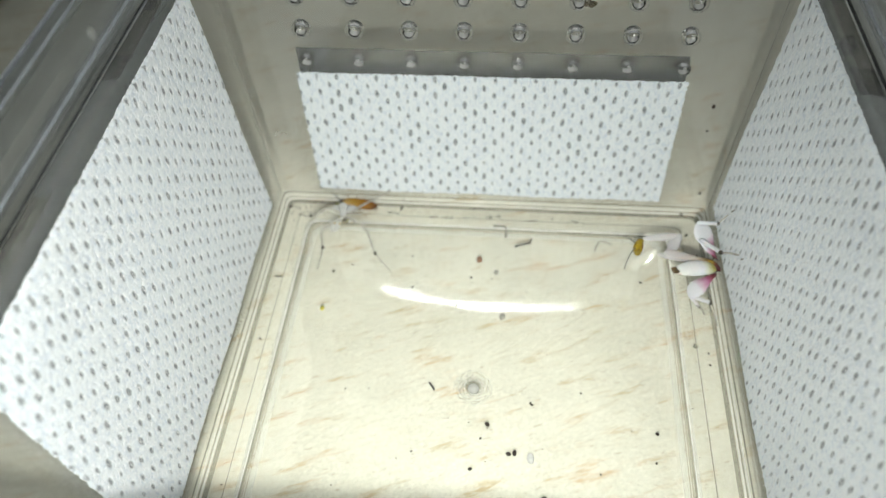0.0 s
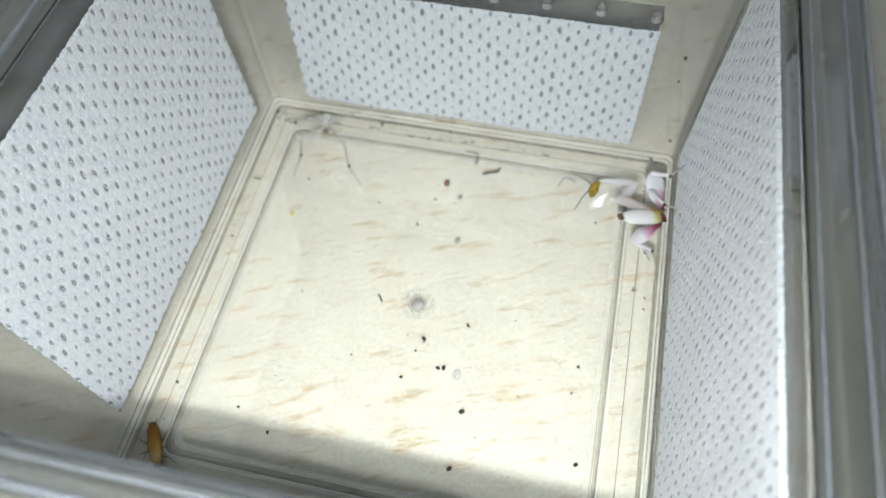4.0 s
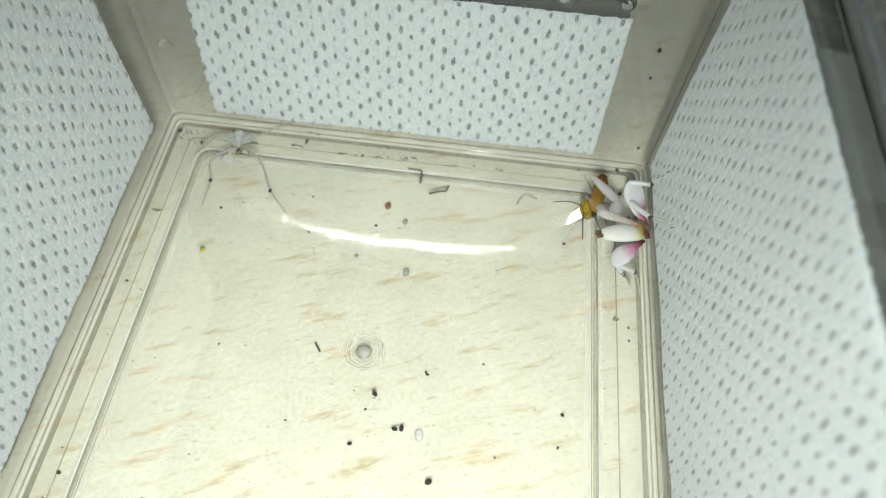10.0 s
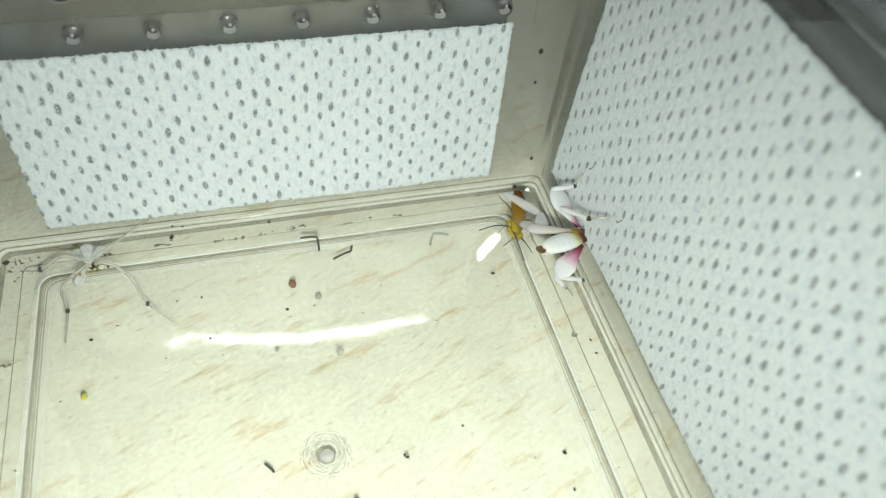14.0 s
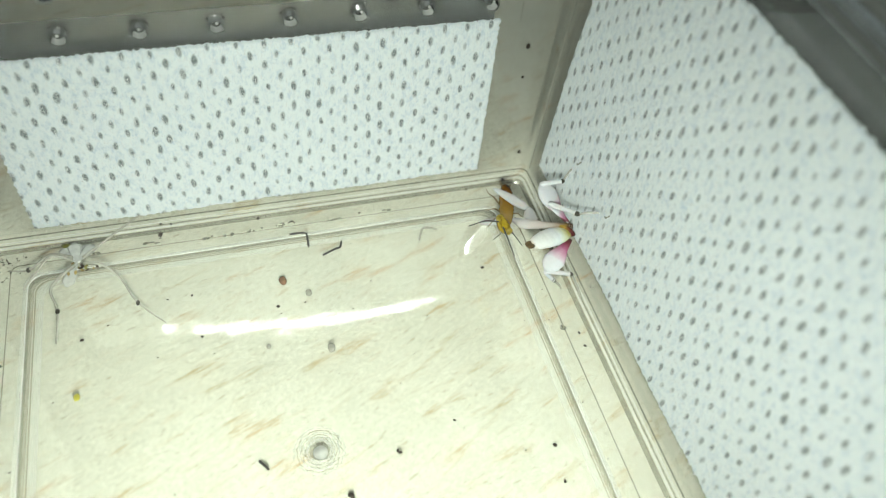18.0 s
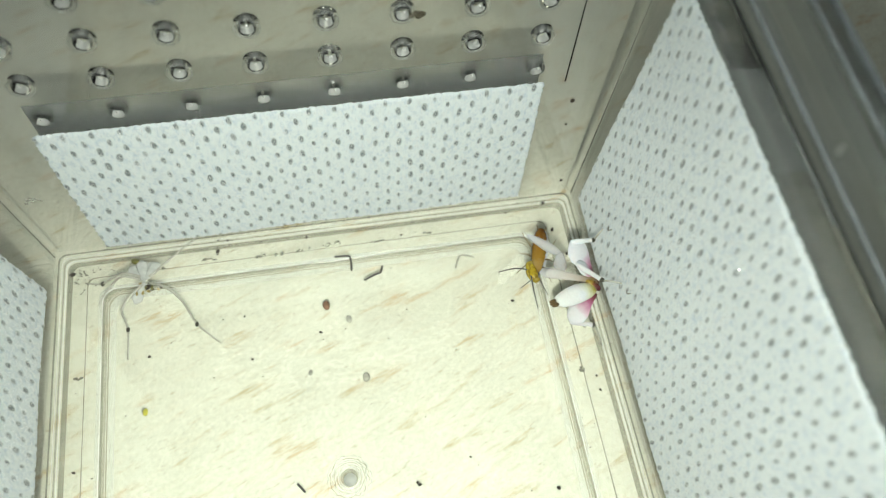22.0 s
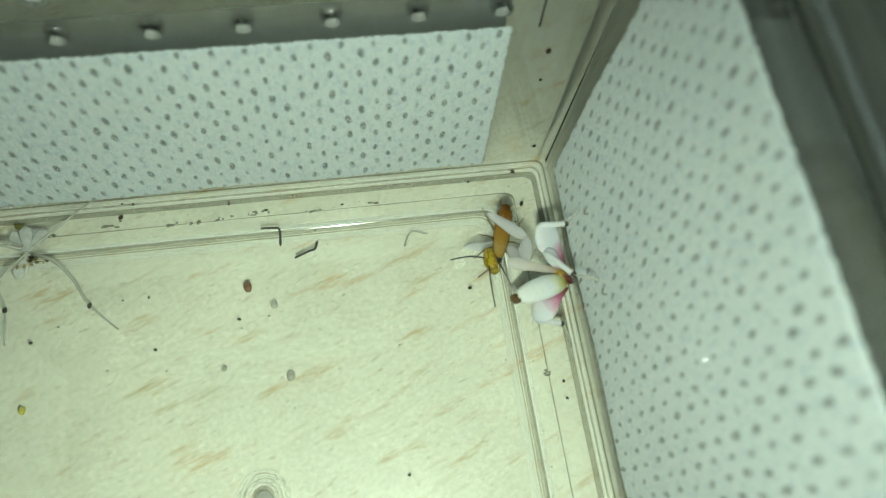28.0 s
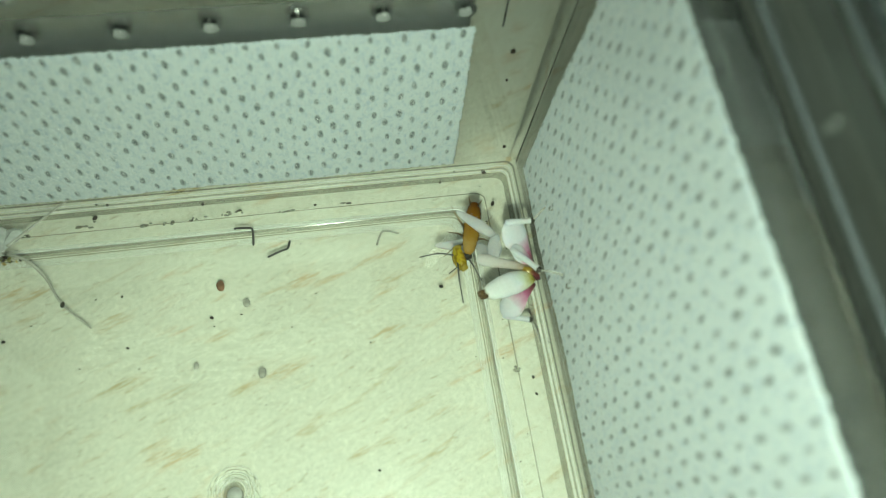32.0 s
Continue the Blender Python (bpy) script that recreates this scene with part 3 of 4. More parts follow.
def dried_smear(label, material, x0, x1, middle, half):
    """A clear sheet that draws the torch's reflection on the box floor, along x, with a ragged outline; middle: its y
    at x.
    """
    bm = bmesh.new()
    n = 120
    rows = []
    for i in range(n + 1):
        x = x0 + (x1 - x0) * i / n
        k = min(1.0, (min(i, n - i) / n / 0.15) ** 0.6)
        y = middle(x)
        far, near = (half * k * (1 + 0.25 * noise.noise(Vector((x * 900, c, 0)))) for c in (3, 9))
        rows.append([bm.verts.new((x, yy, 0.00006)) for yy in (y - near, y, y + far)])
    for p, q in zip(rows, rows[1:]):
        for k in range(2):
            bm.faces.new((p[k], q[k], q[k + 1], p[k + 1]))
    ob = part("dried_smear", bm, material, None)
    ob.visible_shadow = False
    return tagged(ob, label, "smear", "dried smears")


# stand in for the torch's floor-and-wall reflection; placed to fit the camera's view
dried_smear("shiny curved smear of clear dried liquid on the box floor", M_GLINT, -0.0235, 0.0290, lambda x: 0.0201 + 9 * x * x, 0.0040)
dried_smear("small shiny patch of clear dried liquid on the box floor", M_GLINT_PATCH, 0.0316, 0.0376, lambda x: 0.0332 + 0.8 * (x - 0.0345), 0.0013)


# ---- the torch ----
torch = thing("phone_torch", "small round white phone torch in a black ring above the box", "torch")
bm = bmesh.new()
bmesh.ops.create_circle(bm, cap_ends=True, segments=24, radius=0.0020)
bmesh.ops.reverse_faces(bm, faces=bm.faces[:])
bmesh.ops.solidify(bm, geom=bm.faces[:], thickness=0.0004)
part("lamp_window", bm, M_TORCH, torch, "glowing white window", smooth=False)
bm = bmesh.new()  # an unseen cup added to dim the beam's edges, open towards the box
loops = [[bm.verts.new((r * math.cos(2 * math.pi * i / 32), r * math.sin(2 * math.pi * i / 32), z)) for i in range(32)] for r, z in ((0.0001, 0.001), (0.0028, 0.001), (0.0028, -0.003), (0.0036, -0.003), (0.0036, 0.0016), (0.0001, 0.0016))]
for p, q in zip(loops, loops[1:]):
    for i in range(32):
        bm.faces.new((p[i], p[(i + 1) % 32], q[(i + 1) % 32], q[i]))
part("beam_cup", bm, M_BLACK, torch, smooth=False)
TORCH_OFF = pose(0.0, -0.0125, 0.001, -6, 6, 0)


# ---- insects: small shaped pieces ----
def gradient(name, stops, length, rough=0.45, sub=0.25, alpha=1.0, rings=0.0, grain=0.06, relief=0.3):
    """A skin whose colour runs along the piece's own x, from 0 to length."""
    m, nt, out = mat(name)
    b = principled(nt, out, (1, 1, 1), rough)
    v = coords(nt)
    sep = nt.nodes.new("ShaderNodeSeparateXYZ")
    nt.links.new(v, sep.inputs[0])
    nz = noise_tex(nt, v, 700, 3)
    x = math_node(nt, "ADD", math_node(nt, "DIVIDE", sep.outputs[0], length), math_node(nt, "MULTIPLY", math_node(nt, "SUBTRACT", nz, 0.5), grain * 2))
    r = ramp(nt, x, stops)
    fine = noise_tex(nt, v, 2500, 3)
    col = mix_color(nt, 0.25, r.outputs[0], ramp(nt, fine, [(0.3, (0.72, 0.72, 0.72)), (0.7, (1, 1, 1))]).outputs[0], "MULTIPLY")
    nt.links.new(col, b.inputs["Base Color"])
    h = fine
    if rings:
        w = math_node(nt, "SINE", math_node(nt, "MULTIPLY", sep.outputs[0], 2 * math.pi / rings))
        h = math_node(nt, "ADD", math_node(nt, "MULTIPLY", w, 0.8), math_node(nt, "MULTIPLY", fine, 0.4))
    bump(nt, h, relief, 0.00006, b)
    b.inputs["Alpha"].default_value = alpha
    if sub:
        b.inputs["Subsurface Weight"].default_value = sub
        b.inputs["Subsurface Radius"].default_value = (0.0012, 0.0009, 0.0007)
        b.inputs["Subsurface Scale"].default_value = 0.6
    return m


WHITE, PINK, WINE = (0.84, 0.83, 0.86), (0.56, 0.20, 0.36), (0.075, 0.016, 0.016)
M_ABDOMEN = gradient("mantis_abdomen", [(0.0, (0.14, 0.06, 0.02)), (0.07, (0.46, 0.40, 0.06)), (0.24, (0.76, 0.78, 0.60)), (0.42, (0.82, 0.83, 0.84)), (0.9, (0.82, 0.82, 0.78)), (1.0, (0.42, 0.32, 0.2))], 0.0086, rings=0.0012, grain=0.14, relief=0.4)
M_LOBE = gradient("mantis_lobe", [(0.0, WINE), (0.16, (0.22, 0.04, 0.06)), (0.34, (0.46, 0.13, 0.26)), (0.52, (0.68, 0.42, 0.55)), (0.74, WHITE)], 0.0062, alpha=0.9, grain=0.13)
M_PRO = gradient("mantis_prothorax", [(0.0, WINE), (0.12, (0.34, 0.20, 0.04)), (0.4, (0.70, 0.62, 0.54)), (1.0, (0.82, 0.79, 0.78))], 0.009, alpha=0.55)
M_SHANK = gradient("mantis_shank", [(0.0, WHITE), (1.0, (0.78, 0.77, 0.76))], 0.0045, alpha=0.9)
M_ARM = gradient("mantis_arm", [(0.0, (0.80, 0.78, 0.79)), (1.0, (0.86, 0.85, 0.87))], 0.006, alpha=0.45)
M_HIP = gradient("mantis_hip", [(0.0, (0.09, 0.018, 0.022)), (0.55, (0.12, 0.03, 0.02)), (1.0, (0.36, 0.24, 0.04))], 0.003, sub=0.0, grain=0.8, rough=0.25)
M_FACE = gradient("mantis_face", [(0.0, (0.20, 0.10, 0.01)), (0.3, (0.50, 0.36, 0.02)), (0.45, (0.20, 0.12, 0.01)), (0.62, (0.46, 0.34, 0.03)), (1.0, (0.14, 0.06, 0.01))], 0.003, sub=0.1, grain=0.85, rough=0.2)
M_DARK = plain("dark_horn", (0.035, 0.030, 0.018), 0.45)
M_TAIL = plain("tail_brown", (0.085, 0.05, 0.015), 0.4, vary=0.8, scale=2500)
M_EYE = plain("eye_amber", (0.30, 0.22, 0.03), 0.25)
M_AMBER = gradient("roach_amber", [(0.0, (0.09, 0.03, 0.004)), (0.2, (0.24, 0.10, 0.010)), (0.5, (0.33, 0.165, 0.018)), (0.7, (0.38, 0.22, 0.03)), (0.8, (0.42, 0.27, 0.07)), (1.0, (0.34, 0.20, 0.04))], 0.0084, rough=0.16, sub=0.1, grain=0.16, relief=0.10, rings=0.00072)
M_AMBER_LEG = plain("roach_leg", (0.17, 0.12, 0.055), 0.4)
M_SKIN = plain("shed_skin", (0.86, 0.85, 0.81), 0.2, alpha=0.85, sub=0.0)
M_SKIN_LEG = plain("shed_leg", (0.62, 0.60, 0.52), 0.2, alpha=0.6)
M_SKIN_FACE = plain("shed_face", (0.30, 0.22, 0.07), 0.4, vary=0.5)
M_FRASS = plain("frass", (0.035, 0.024, 0.015), 0.6, vary=0.4)
M_HUSK = plain("husk", (0.26, 0.14, 0.08), 0.4, vary=0.5, alpha=0.85)
M_PAPER = plain("papery_skin", (0.86, 0.86, 0.82), 0.2, alpha=0.5)
M_YELLOW = plain("yellow_crumb", (0.55, 0.50, 0.08), 0.4, vary=0.2)
M_OLIVE = plain("olive_bit", (0.16, 0.15, 0.04), 0.4, vary=0.4)
M_PALE = plain("pale_crumb", (0.50, 0.48, 0.41), 0.25, vary=0.35, alpha=0.5)
M_SMUDGE = plain("olive_smudge", (0.30, 0.26, 0.15), 0.5, vary=0.3, alpha=0.4)
M_STAIN = plain("brown_stain", (0.10, 0.08, 0.045), 0.5, vary=0.4, alpha=0.6)
M_FIBRE = plain("grey_fibre", (0.06, 0.055, 0.05), 0.5)


def lathe(bm, stops, seg=12, flat=1.0, bend=0.0):
    """A body along x from (x, radius) stops; flat squeezes z; bend lifts the middle."""
    rings = []
    length = stops[-1][0] - stops[0][0]
    for x, r in stops:
        lift = bend * math.sin(math.pi * (x - stops[0][0]) / length)
        rings.append([bm.verts.new((x, r * math.cos(2 * math.pi * i / seg), lift + flat * r * math.sin(2 * math.pi * i / seg))) for i in range(seg)])
    for a, b in zip(rings, rings[1:]):
        for i in range(seg):
            j = (i + 1) % seg
            bm.faces.new((a[i], a[j], b[j], b[i]))
    bm.faces.new(rings[0][::-1])
    bm.faces.new(rings[-1])
    return bm


def tube(points, radii, seg=6):
    """A tapered tube through points."""
    bm = bmesh.new()
    pts = [Vector(p) for p in points]
    if not isinstance(radii, (list, tuple)):
        radii = [radii] * len(pts)
    rings = []
    for k, p in enumerate(pts):
        d = (pts[min(k + 1, len(pts) - 1)] - pts[max(k - 1, 0)]).normalized()
        side = d.cross(Vector((0.13, 0.21, 0.97))).normalized()
        up = side.cross(d)
        rings.append([bm.verts.new(p + radii[k] * (side * math.cos(2 * math.pi * i / seg) + up * math.sin(2 * math.pi * i / seg))) for i in range(seg)])
    for a, b in zip(rings, rings[1:]):
        for i in range(seg):
            j = (i + 1) % seg
            bm.faces.new((a[i], a[j], b[j], b[i]))
    bm.faces.new(rings[0][::-1])
    bm.faces.new(rings[-1])
    return bm


def arc(points, n=5):
    """A smooth run of points through the given ones."""
    p = [Vector(q) for q in points]
    out = []
    for k in range(len(p) - 1):
        a, b, c, d = p[max(k - 1, 0)], p[k], p[k + 1], p[min(k + 2, len(p) - 1)]
        for i in range(n):
            t = i / n
            out.append(0.5 * (2 * b + (c - a) * t + (2 * a - 5 * b + 4 * c - d) * t * t + (3 * b - a - 3 * c + d) * t ** 3))
    return out + [p[-1]]


def aim(a, b, roll=0.0):
    """The pose of a piece that starts at a and runs along its x towards b."""
    a, b = Vector(a), Vector(b)
    m = (b - a).to_track_quat("X", "Z").to_matrix().to_4x4()
    return Matrix.Translation(a) @ m @ pose(0, 0, 0, roll)


def placed(ob, base, m):
    """Puts a part at the world pose m, under a thing whose origin is base."""
    ob.matrix_basis = Matrix.Translation(-Vector(base)) @ m
    return ob


# ---- orchid mantis nymph in the corner ----
BASE = Vector((0.0450, 0.0230, 0.0))
mantis = thing("mantis_nymph", "white and pink orchid mantis nymph with a yellow face", "mantis", BASE)
bm = lathe(bmesh.new(), [(0, 0.0007), (0.0007, 0.0011), (0.0018, 0.0015), (0.0036, 0.00172), (0.0055, 0.00165), (0.0071, 0.0013), (0.0081, 0.0009), (0.0086, 0.0005)], 20, 0.6, 0.0004)
abdomen = placed(part("abdomen", bm, M_ABDOMEN, mantis, "cream white ringed abdomen"), BASE, aim((0.0455, 0.0226, 0.0120), (0.0366, 0.0199, 0.0137)))
for y, x, k in ((0.00040, 0.0079, 0.62), (-0.0004, 0.0080, 0.58), (0.0, 0.0081, 0.5)):
    bm = lathe(bmesh.new(), [(0, 0.0002 * k), (0.0003, 0.0005 * k), (0.0008, 0.0006 * k), (0.0012, 0.00045 * k), (0.0014, 0.0001)], 8)
    part("tail_tip", bm, M_TAIL, abdomen, "dark brown knob at the tip").matrix_basis = pose(x, y, 0.0003)
bm = lathe(bmesh.new(), [(0, 0.0002), (0.0005, 0.00055), (0.0015, 0.00075), (0.0025, 0.00065), (0.0031, 0.0003)], 12)
placed(part("thorax", bm, M_HIP, mantis, "wine red hind thorax"), BASE, aim((0.0466, 0.0222, 0.0116), (0.0440, 0.0240, 0.0126)))


def lobed_leg(hip, mid, knee, tip, toe, wide, roll):
    hip, mid, knee, tip, toe = (Vector(p) for p in (hip, mid, knee, tip, toe))
    length = (knee - hip).length
    bm = bmesh.new()
    stops = [(0, 0.16), (0.12, 0.27), (0.3, 0.44), (0.5, 0.80), (0.68, 1.0), (0.84, 0.86), (0.95, 0.5), (1.0, 0.16)]
    lathe(bm, [(x * length, r * wide) for x, r in stops], 14, 0.30, 0.0002)
    placed(part("upper_leg", bm, M_LOBE, mantis, "white petal lobe flushed pink"), BASE, aim(hip, knee, roll))
    bm = lathe(bmesh.new(), [(0, 0.0003), (0.0006, 0.0005), (0.002, 0.00045), (0.0036, 0.0004), (0.0041, 0.00048), (0.0045, 0.0002)], 8, 0.8)
    k = (tip - knee).length / 0.0045
    for v in bm.verts:
        v.co.x *= k
    shank = placed(part("shank", bm, M_SHANK, mantis), BASE, aim(knee, tip))
    bm = lathe(bmesh.new(), [(0, 0.0003), (0.0002, 0.00043), (0.0008, 0.00044), (0.0011, 0.0002)], 8, 0.8)
    part("shank_tip", bm, M_DARK, shank, "dark brown tip").location = ((tip - knee).length - 0.0008, 0, 0)
    bm = tube(arc([(0, 0, 0), (0.5 * (toe - tip).length, 0, 0.0002), ((toe - tip).length, 0, 0)], 3), [0.00018] * 6 + [0.0001])
    placed(part("foot", bm, M_SKIN_LEG, mantis, "thin translucent foot"), BASE, aim(tip, toe))


lobed_leg((0.0456, 0.0244, 0.0128), (0.042, 0.0275, 0.017), (0.0417, 0.0292, 0.0174), (0.0456, 0.0289, 0.0178), (0.0474, 0.0302, 0.0190), 0.0024, 10)
lobed_leg((0.0460, 0.0238, 0.0130), (0.0425, 0.026, 0.016), (0.0418, 0.0252, 0.0172), (0.0449, 0.0211, 0.0185), (0.0474, 0.0195, 0.0200), 0.0015, 10)
lobed_leg((0.0458, 0.0218, 0.0112), (0.0417, 0.0192, 0.0086), (0.0408, 0.0184, 0.0083), (0.0451, 0.0175, 0.0074), (0.0470, 0.0150, 0.0030), 0.0020, 15)
lobed_leg((0.0456, 0.0226, 0.0100), (0.043, 0.0215, 0.005), (0.0424, 0.0212, 0.0042), (0.0444, 0.0203, 0.0020), (0.0458, 0.0196, 0.0002), 0.0009, 0)

# the fore body, in pieces that move
NECK = Vector((0.0450, 0.0237, 0.0124))
bm = lathe(bmesh.new(), [(0, 0.0006), (0.0012, 0.0006), (0.0035, 0.00062), (0.006, 0.0008), (0.0078, 0.0010), (0.0088, 0.0008), (0.0092, 0.0004)], 12, 0.6)
prothorax = part("prothorax", bm, M_PRO, mantis, "translucent creamy neck shield")
bm = bmesh.new()
bmesh.ops.create_icosphere(bm, subdivisions=3, radius=1.0, matrix=Matrix.Diagonal((0.0010, 0.0021, 0.0011, 1)))
for v in bm.verts:  # a broad face that narrows to the mouth
    v.co.x += 0.0010
    v.co.y *= 1 - 0.30 * max(0.0, v.co.x - 0.0010) / 0.0010
head = part("head", bm, M_FACE, mantis, "yellow mottled head")
for s in (-1, 1):
    bm = bmesh.new()
    bmesh.ops.create_icosphere(bm, subdivisions=2, radius=0.0006, matrix=Matrix.Translation((0.0008, s * 0.0016, 0.0002)) @ Matrix.Diagonal((1.2, 0.8, 1.0, 1)))
    part("eye", bm, M_EYE, head, "amber bulging eye")
    run = [(0.0016, -0.0005, 0.0008), (0.0036, -0.0013, 0.0014), (0.0064, -0.0018, 0.0012)] if s < 0 else [(0.0014, 0.0008, 0.0008), (0.0020, 0.0036, 0.0014), (0.0025, 0.0068, 0.0010)]
    bm = tube(arc(run, 4), [0.00013] * 5 + [0.0001] * 4, 5)
    part("antenna", bm, M_FIBRE, head, "thin dark antenna")
arms = []
for s in (-1, 1):
    bm = lathe(bmesh.new(), [(0, 0.0004), (0.0008, 0.0008), (0.0026, 0.0012), (0.0046, 0.0008), (0.0054, 0.0004)], 10, 0.45)
    upper = part("arm_upper", bm, M_ARM, mantis, "white broad upper foreleg")
    bm = lathe(bmesh.new(), [(0, 0.0003), (0.0010, 0.0008), (0.0030, 0.0010), (0.0054, 0.0007), (0.0066, 0.00045), (0.0072, 0.0001)], 10, 0.6)
    for k in range(6):
        x = 0.0012 + 0.0009 * k
        lathe(bm, [(x, 0.0001), (x + 0.0001, 0.0001)], 4)
        t0 = [v for v in bm.verts][-4:]
        for v in t0:
            v.co.y -= 0.0011
    fore = part("arm_fore", bm, M_ARM, mantis, "white spined grasping foreleg")
    arms.append((upper, fore))


# ---- amber feeder roach ----
roach = thing("feeder_roach", "glossy amber cockroach nymph with a dark head", "cockroach")
OUTLINE = ((-0.0044, 0.0004), (-0.0041, 0.0008), (-0.0030, 0.0013), (-0.0012, 0.00148), (0.0010, 0.00145), (0.0026, 0.0012), (0.0036, 0.0009), (0.0040, 0.0005))
rings = [OUTLINE[0]]
for k in range(11):  # overlapping body rings, each a little wider at its rear edge
    for x, swell in ((-0.0042 + 0.00072 * k, 1.08), (-0.0042 + 0.00072 * k + 0.00064, 0.94)):
        rings.append((x, swell * float(np.interp(x, [p[0] for p in OUTLINE], [p[1] for p in OUTLINE]))))
bm = lathe(bmesh.new(), rings + [OUTLINE[-1]], 20, 0.62, 0.0002)
for v in bm.verts:
    v.co.x += 0.0044
    v.co.y *= 0.86
    v.co.z = max(v.co.z, -0.0005)
trunk = part("trunk", bm, M_AMBER, roach, "glossy amber ringed body")
trunk.location = (-0.0044, 0, 0.0009)
bm = lathe(bmesh.new(), [(0.0036, 0.0004), (0.0039, 0.0008), (0.0044, 0.0008), (0.0048, 0.0004)], 10, 0.7)
skull = part("head", bm, M_DARK, roach, "small dark head")
skull.location = (0, 0, 0.0006)
for s in (-1, 1):
    bm = tube(arc([(0.0046, s * 0.0003, 0.0008), (0.0060, s * 0.0012, 0.0014), (0.0076, s * 0.0026, 0.0012)], 4), [0.00015] * 4 + [0.00009] * 5, 5)
    part("antenna", bm, M_FIBRE, roach, "thin dark antenna")
    bm = tube([(-0.0040, s * 0.0006, 0.0008), (-0.0050, s * 0.0011, 0.0010)], [0.0002, 0.00005], 5)
    part("tail_feeler", bm, M_AMBER_LEG, roach)
    for k, (x, dx) in enumerate(((0.0026, 0.0016), (0.0012, -0.0002), (-0.0002, -0.0022))):
        bm = tube([(x, s * 0.0010, 0.0006), (x + dx * 0.4, s * 0.0022, 0.0011), (x + dx, s * 0.0029, 0.0002), (x + dx * 1.4, s * 0.0034, 0.0001)], [0.00019, 0.00012, 0.00008, 0.00005], 5)
        part("leg", bm, M_AMBER_LEG, roach)

# ---- shed mantis skin in the back corner ----
EX = Vector((-0.0320, 0.0400, 0.0))
skin = thing("shed_skin", "translucent shed mantis skin with spread legs", "shed skin", EX)


def skin_part(name, bm, material, label=""):
    ob = part(name, bm, material, skin, label)
    ob.location = -EX
    return ob


bm = lathe(bmesh.new(), [(0, 0.0003), (0.0008, 0.0008), (0.0026, 0.0010), (0.0040, 0.0007), (0.0048, 0.0003)], 10, 0.5)
placed(part("trunk", bm, M_SKIN, skin, "papery translucent trunk"), EX, aim((-0.0335, 0.0440, 0.0012), (-0.0316, 0.0385, 0.0030)))
rng = random.Random(11)
for k in range(14):  # the split face and chewed bits in the middle
    bm = bmesh.new()
    r = rng.uniform(0.0002, 0.00042)
    at = Vector((-0.0316 + rng.gauss(0, 0.0008), 0.0376 + rng.gauss(0, 0.0006), 0.0028 + rng.uniform(0, 0.0008)))
    bmesh.ops.create_icosphere(bm, subdivisions=1, radius=r, matrix=Matrix.Translation(at) @ Matrix.Rotation(rng.uniform(0, 3), 4, "Z") @ Matrix.Diagonal((1.5, 0.8, 0.7, 1)))
    skin_part("face_bit", bm, (M_SKIN_FACE, M_FRASS, M_OLIVE)[k % 3], "yellow brown bit of split face")
for k in range(7):  # papery lobes round the trunk
    ang = 1.0 + k * 0.24 if k < 6 else 4.2
    bm = lathe(bmesh.new(), [(0, 0.0001), (0.0008, 0.0004), (0.0022, 0.0009), (0.0036, 0.0011), (0.0044, 0.0002)], 8, 0.12)
    p = Vector((-0.0321, 0.0396, 0.0028))
    q = p + Vector((0.0040 * math.cos(ang), 0.0040 * math.sin(ang), rng.uniform(-0.0016, 0.0004)))
    placed(part("skin_lobe", bm, M_PAPER, skin, "papery clear skin lobe"), EX, aim(p, q))
bm = lathe(bmesh.new(), [(0, 0.0002), (0.0007, 0.0006), (0.0016, 0.0005), (0.0022, 0.0002)], 8, 0.6)
placed(part("tail_shell", bm, M_OLIVE, skin, "brown crumpled tail shell"), EX, aim((-0.0350, 0.0452, 0.0010), (-0.0332, 0.0440, 0.0014)))
SKIN_LEGS = [[(-0.0312, 0.0390, 0.0030), (-0.0280, 0.0372, 0.0040), (-0.0254, 0.0344, 0.0030), (-0.0234, 0.0304, 0.0016), (-0.0196, 0.0266, 0.0004)],
             [(-0.0325, 0.0388, 0.0030), (-0.0348, 0.0362, 0.0034), (-0.0359, 0.0342, 0.0030), (-0.0351, 0.0310, 0.0020), (-0.0356, 0.0261, 0.0004)],
             [(-0.0312, 0.0402, 0.0030), (-0.0284, 0.0424, 0.0032), (-0.0256, 0.0446, 0.0034), (-0.0214, 0.0474, 0.0040)],
             [(-0.0328, 0.0405, 0.0030), (-0.0360, 0.0414, 0.0034), (-0.0400, 0.0411, 0.0008), (-0.0431, 0.0420, 0.0002)],
             [(-0.0328, 0.0400, 0.0030), (-0.0356, 0.0404, 0.0042), (-0.0385, 0.0400, 0.0014), (-0.0408, 0.0376, 0.0002)]]
for k, leg in enumerate(SKIN_LEGS):
    run = arc(leg, 4)
    n = len(run)
    skin_part("leg", tube(run, [0.00029 - 0.00018 * i / n for i in range(n)], 6), M_SKIN_LEG, "thin colourless hollow leg")
    if k in (0, 1, 3):
        p = run[12] if k < 2 else run[8]
        bm = bmesh.new()
        bmesh.ops.create_icosphere(bm, subdivisions=1, radius=0.00048, matrix=Matrix.Translation(p) @ Matrix.Diagonal((0.8, 1.2, 0.7, 1)))
        skin_part("knee", bm, M_DARK, "dark knee cap")

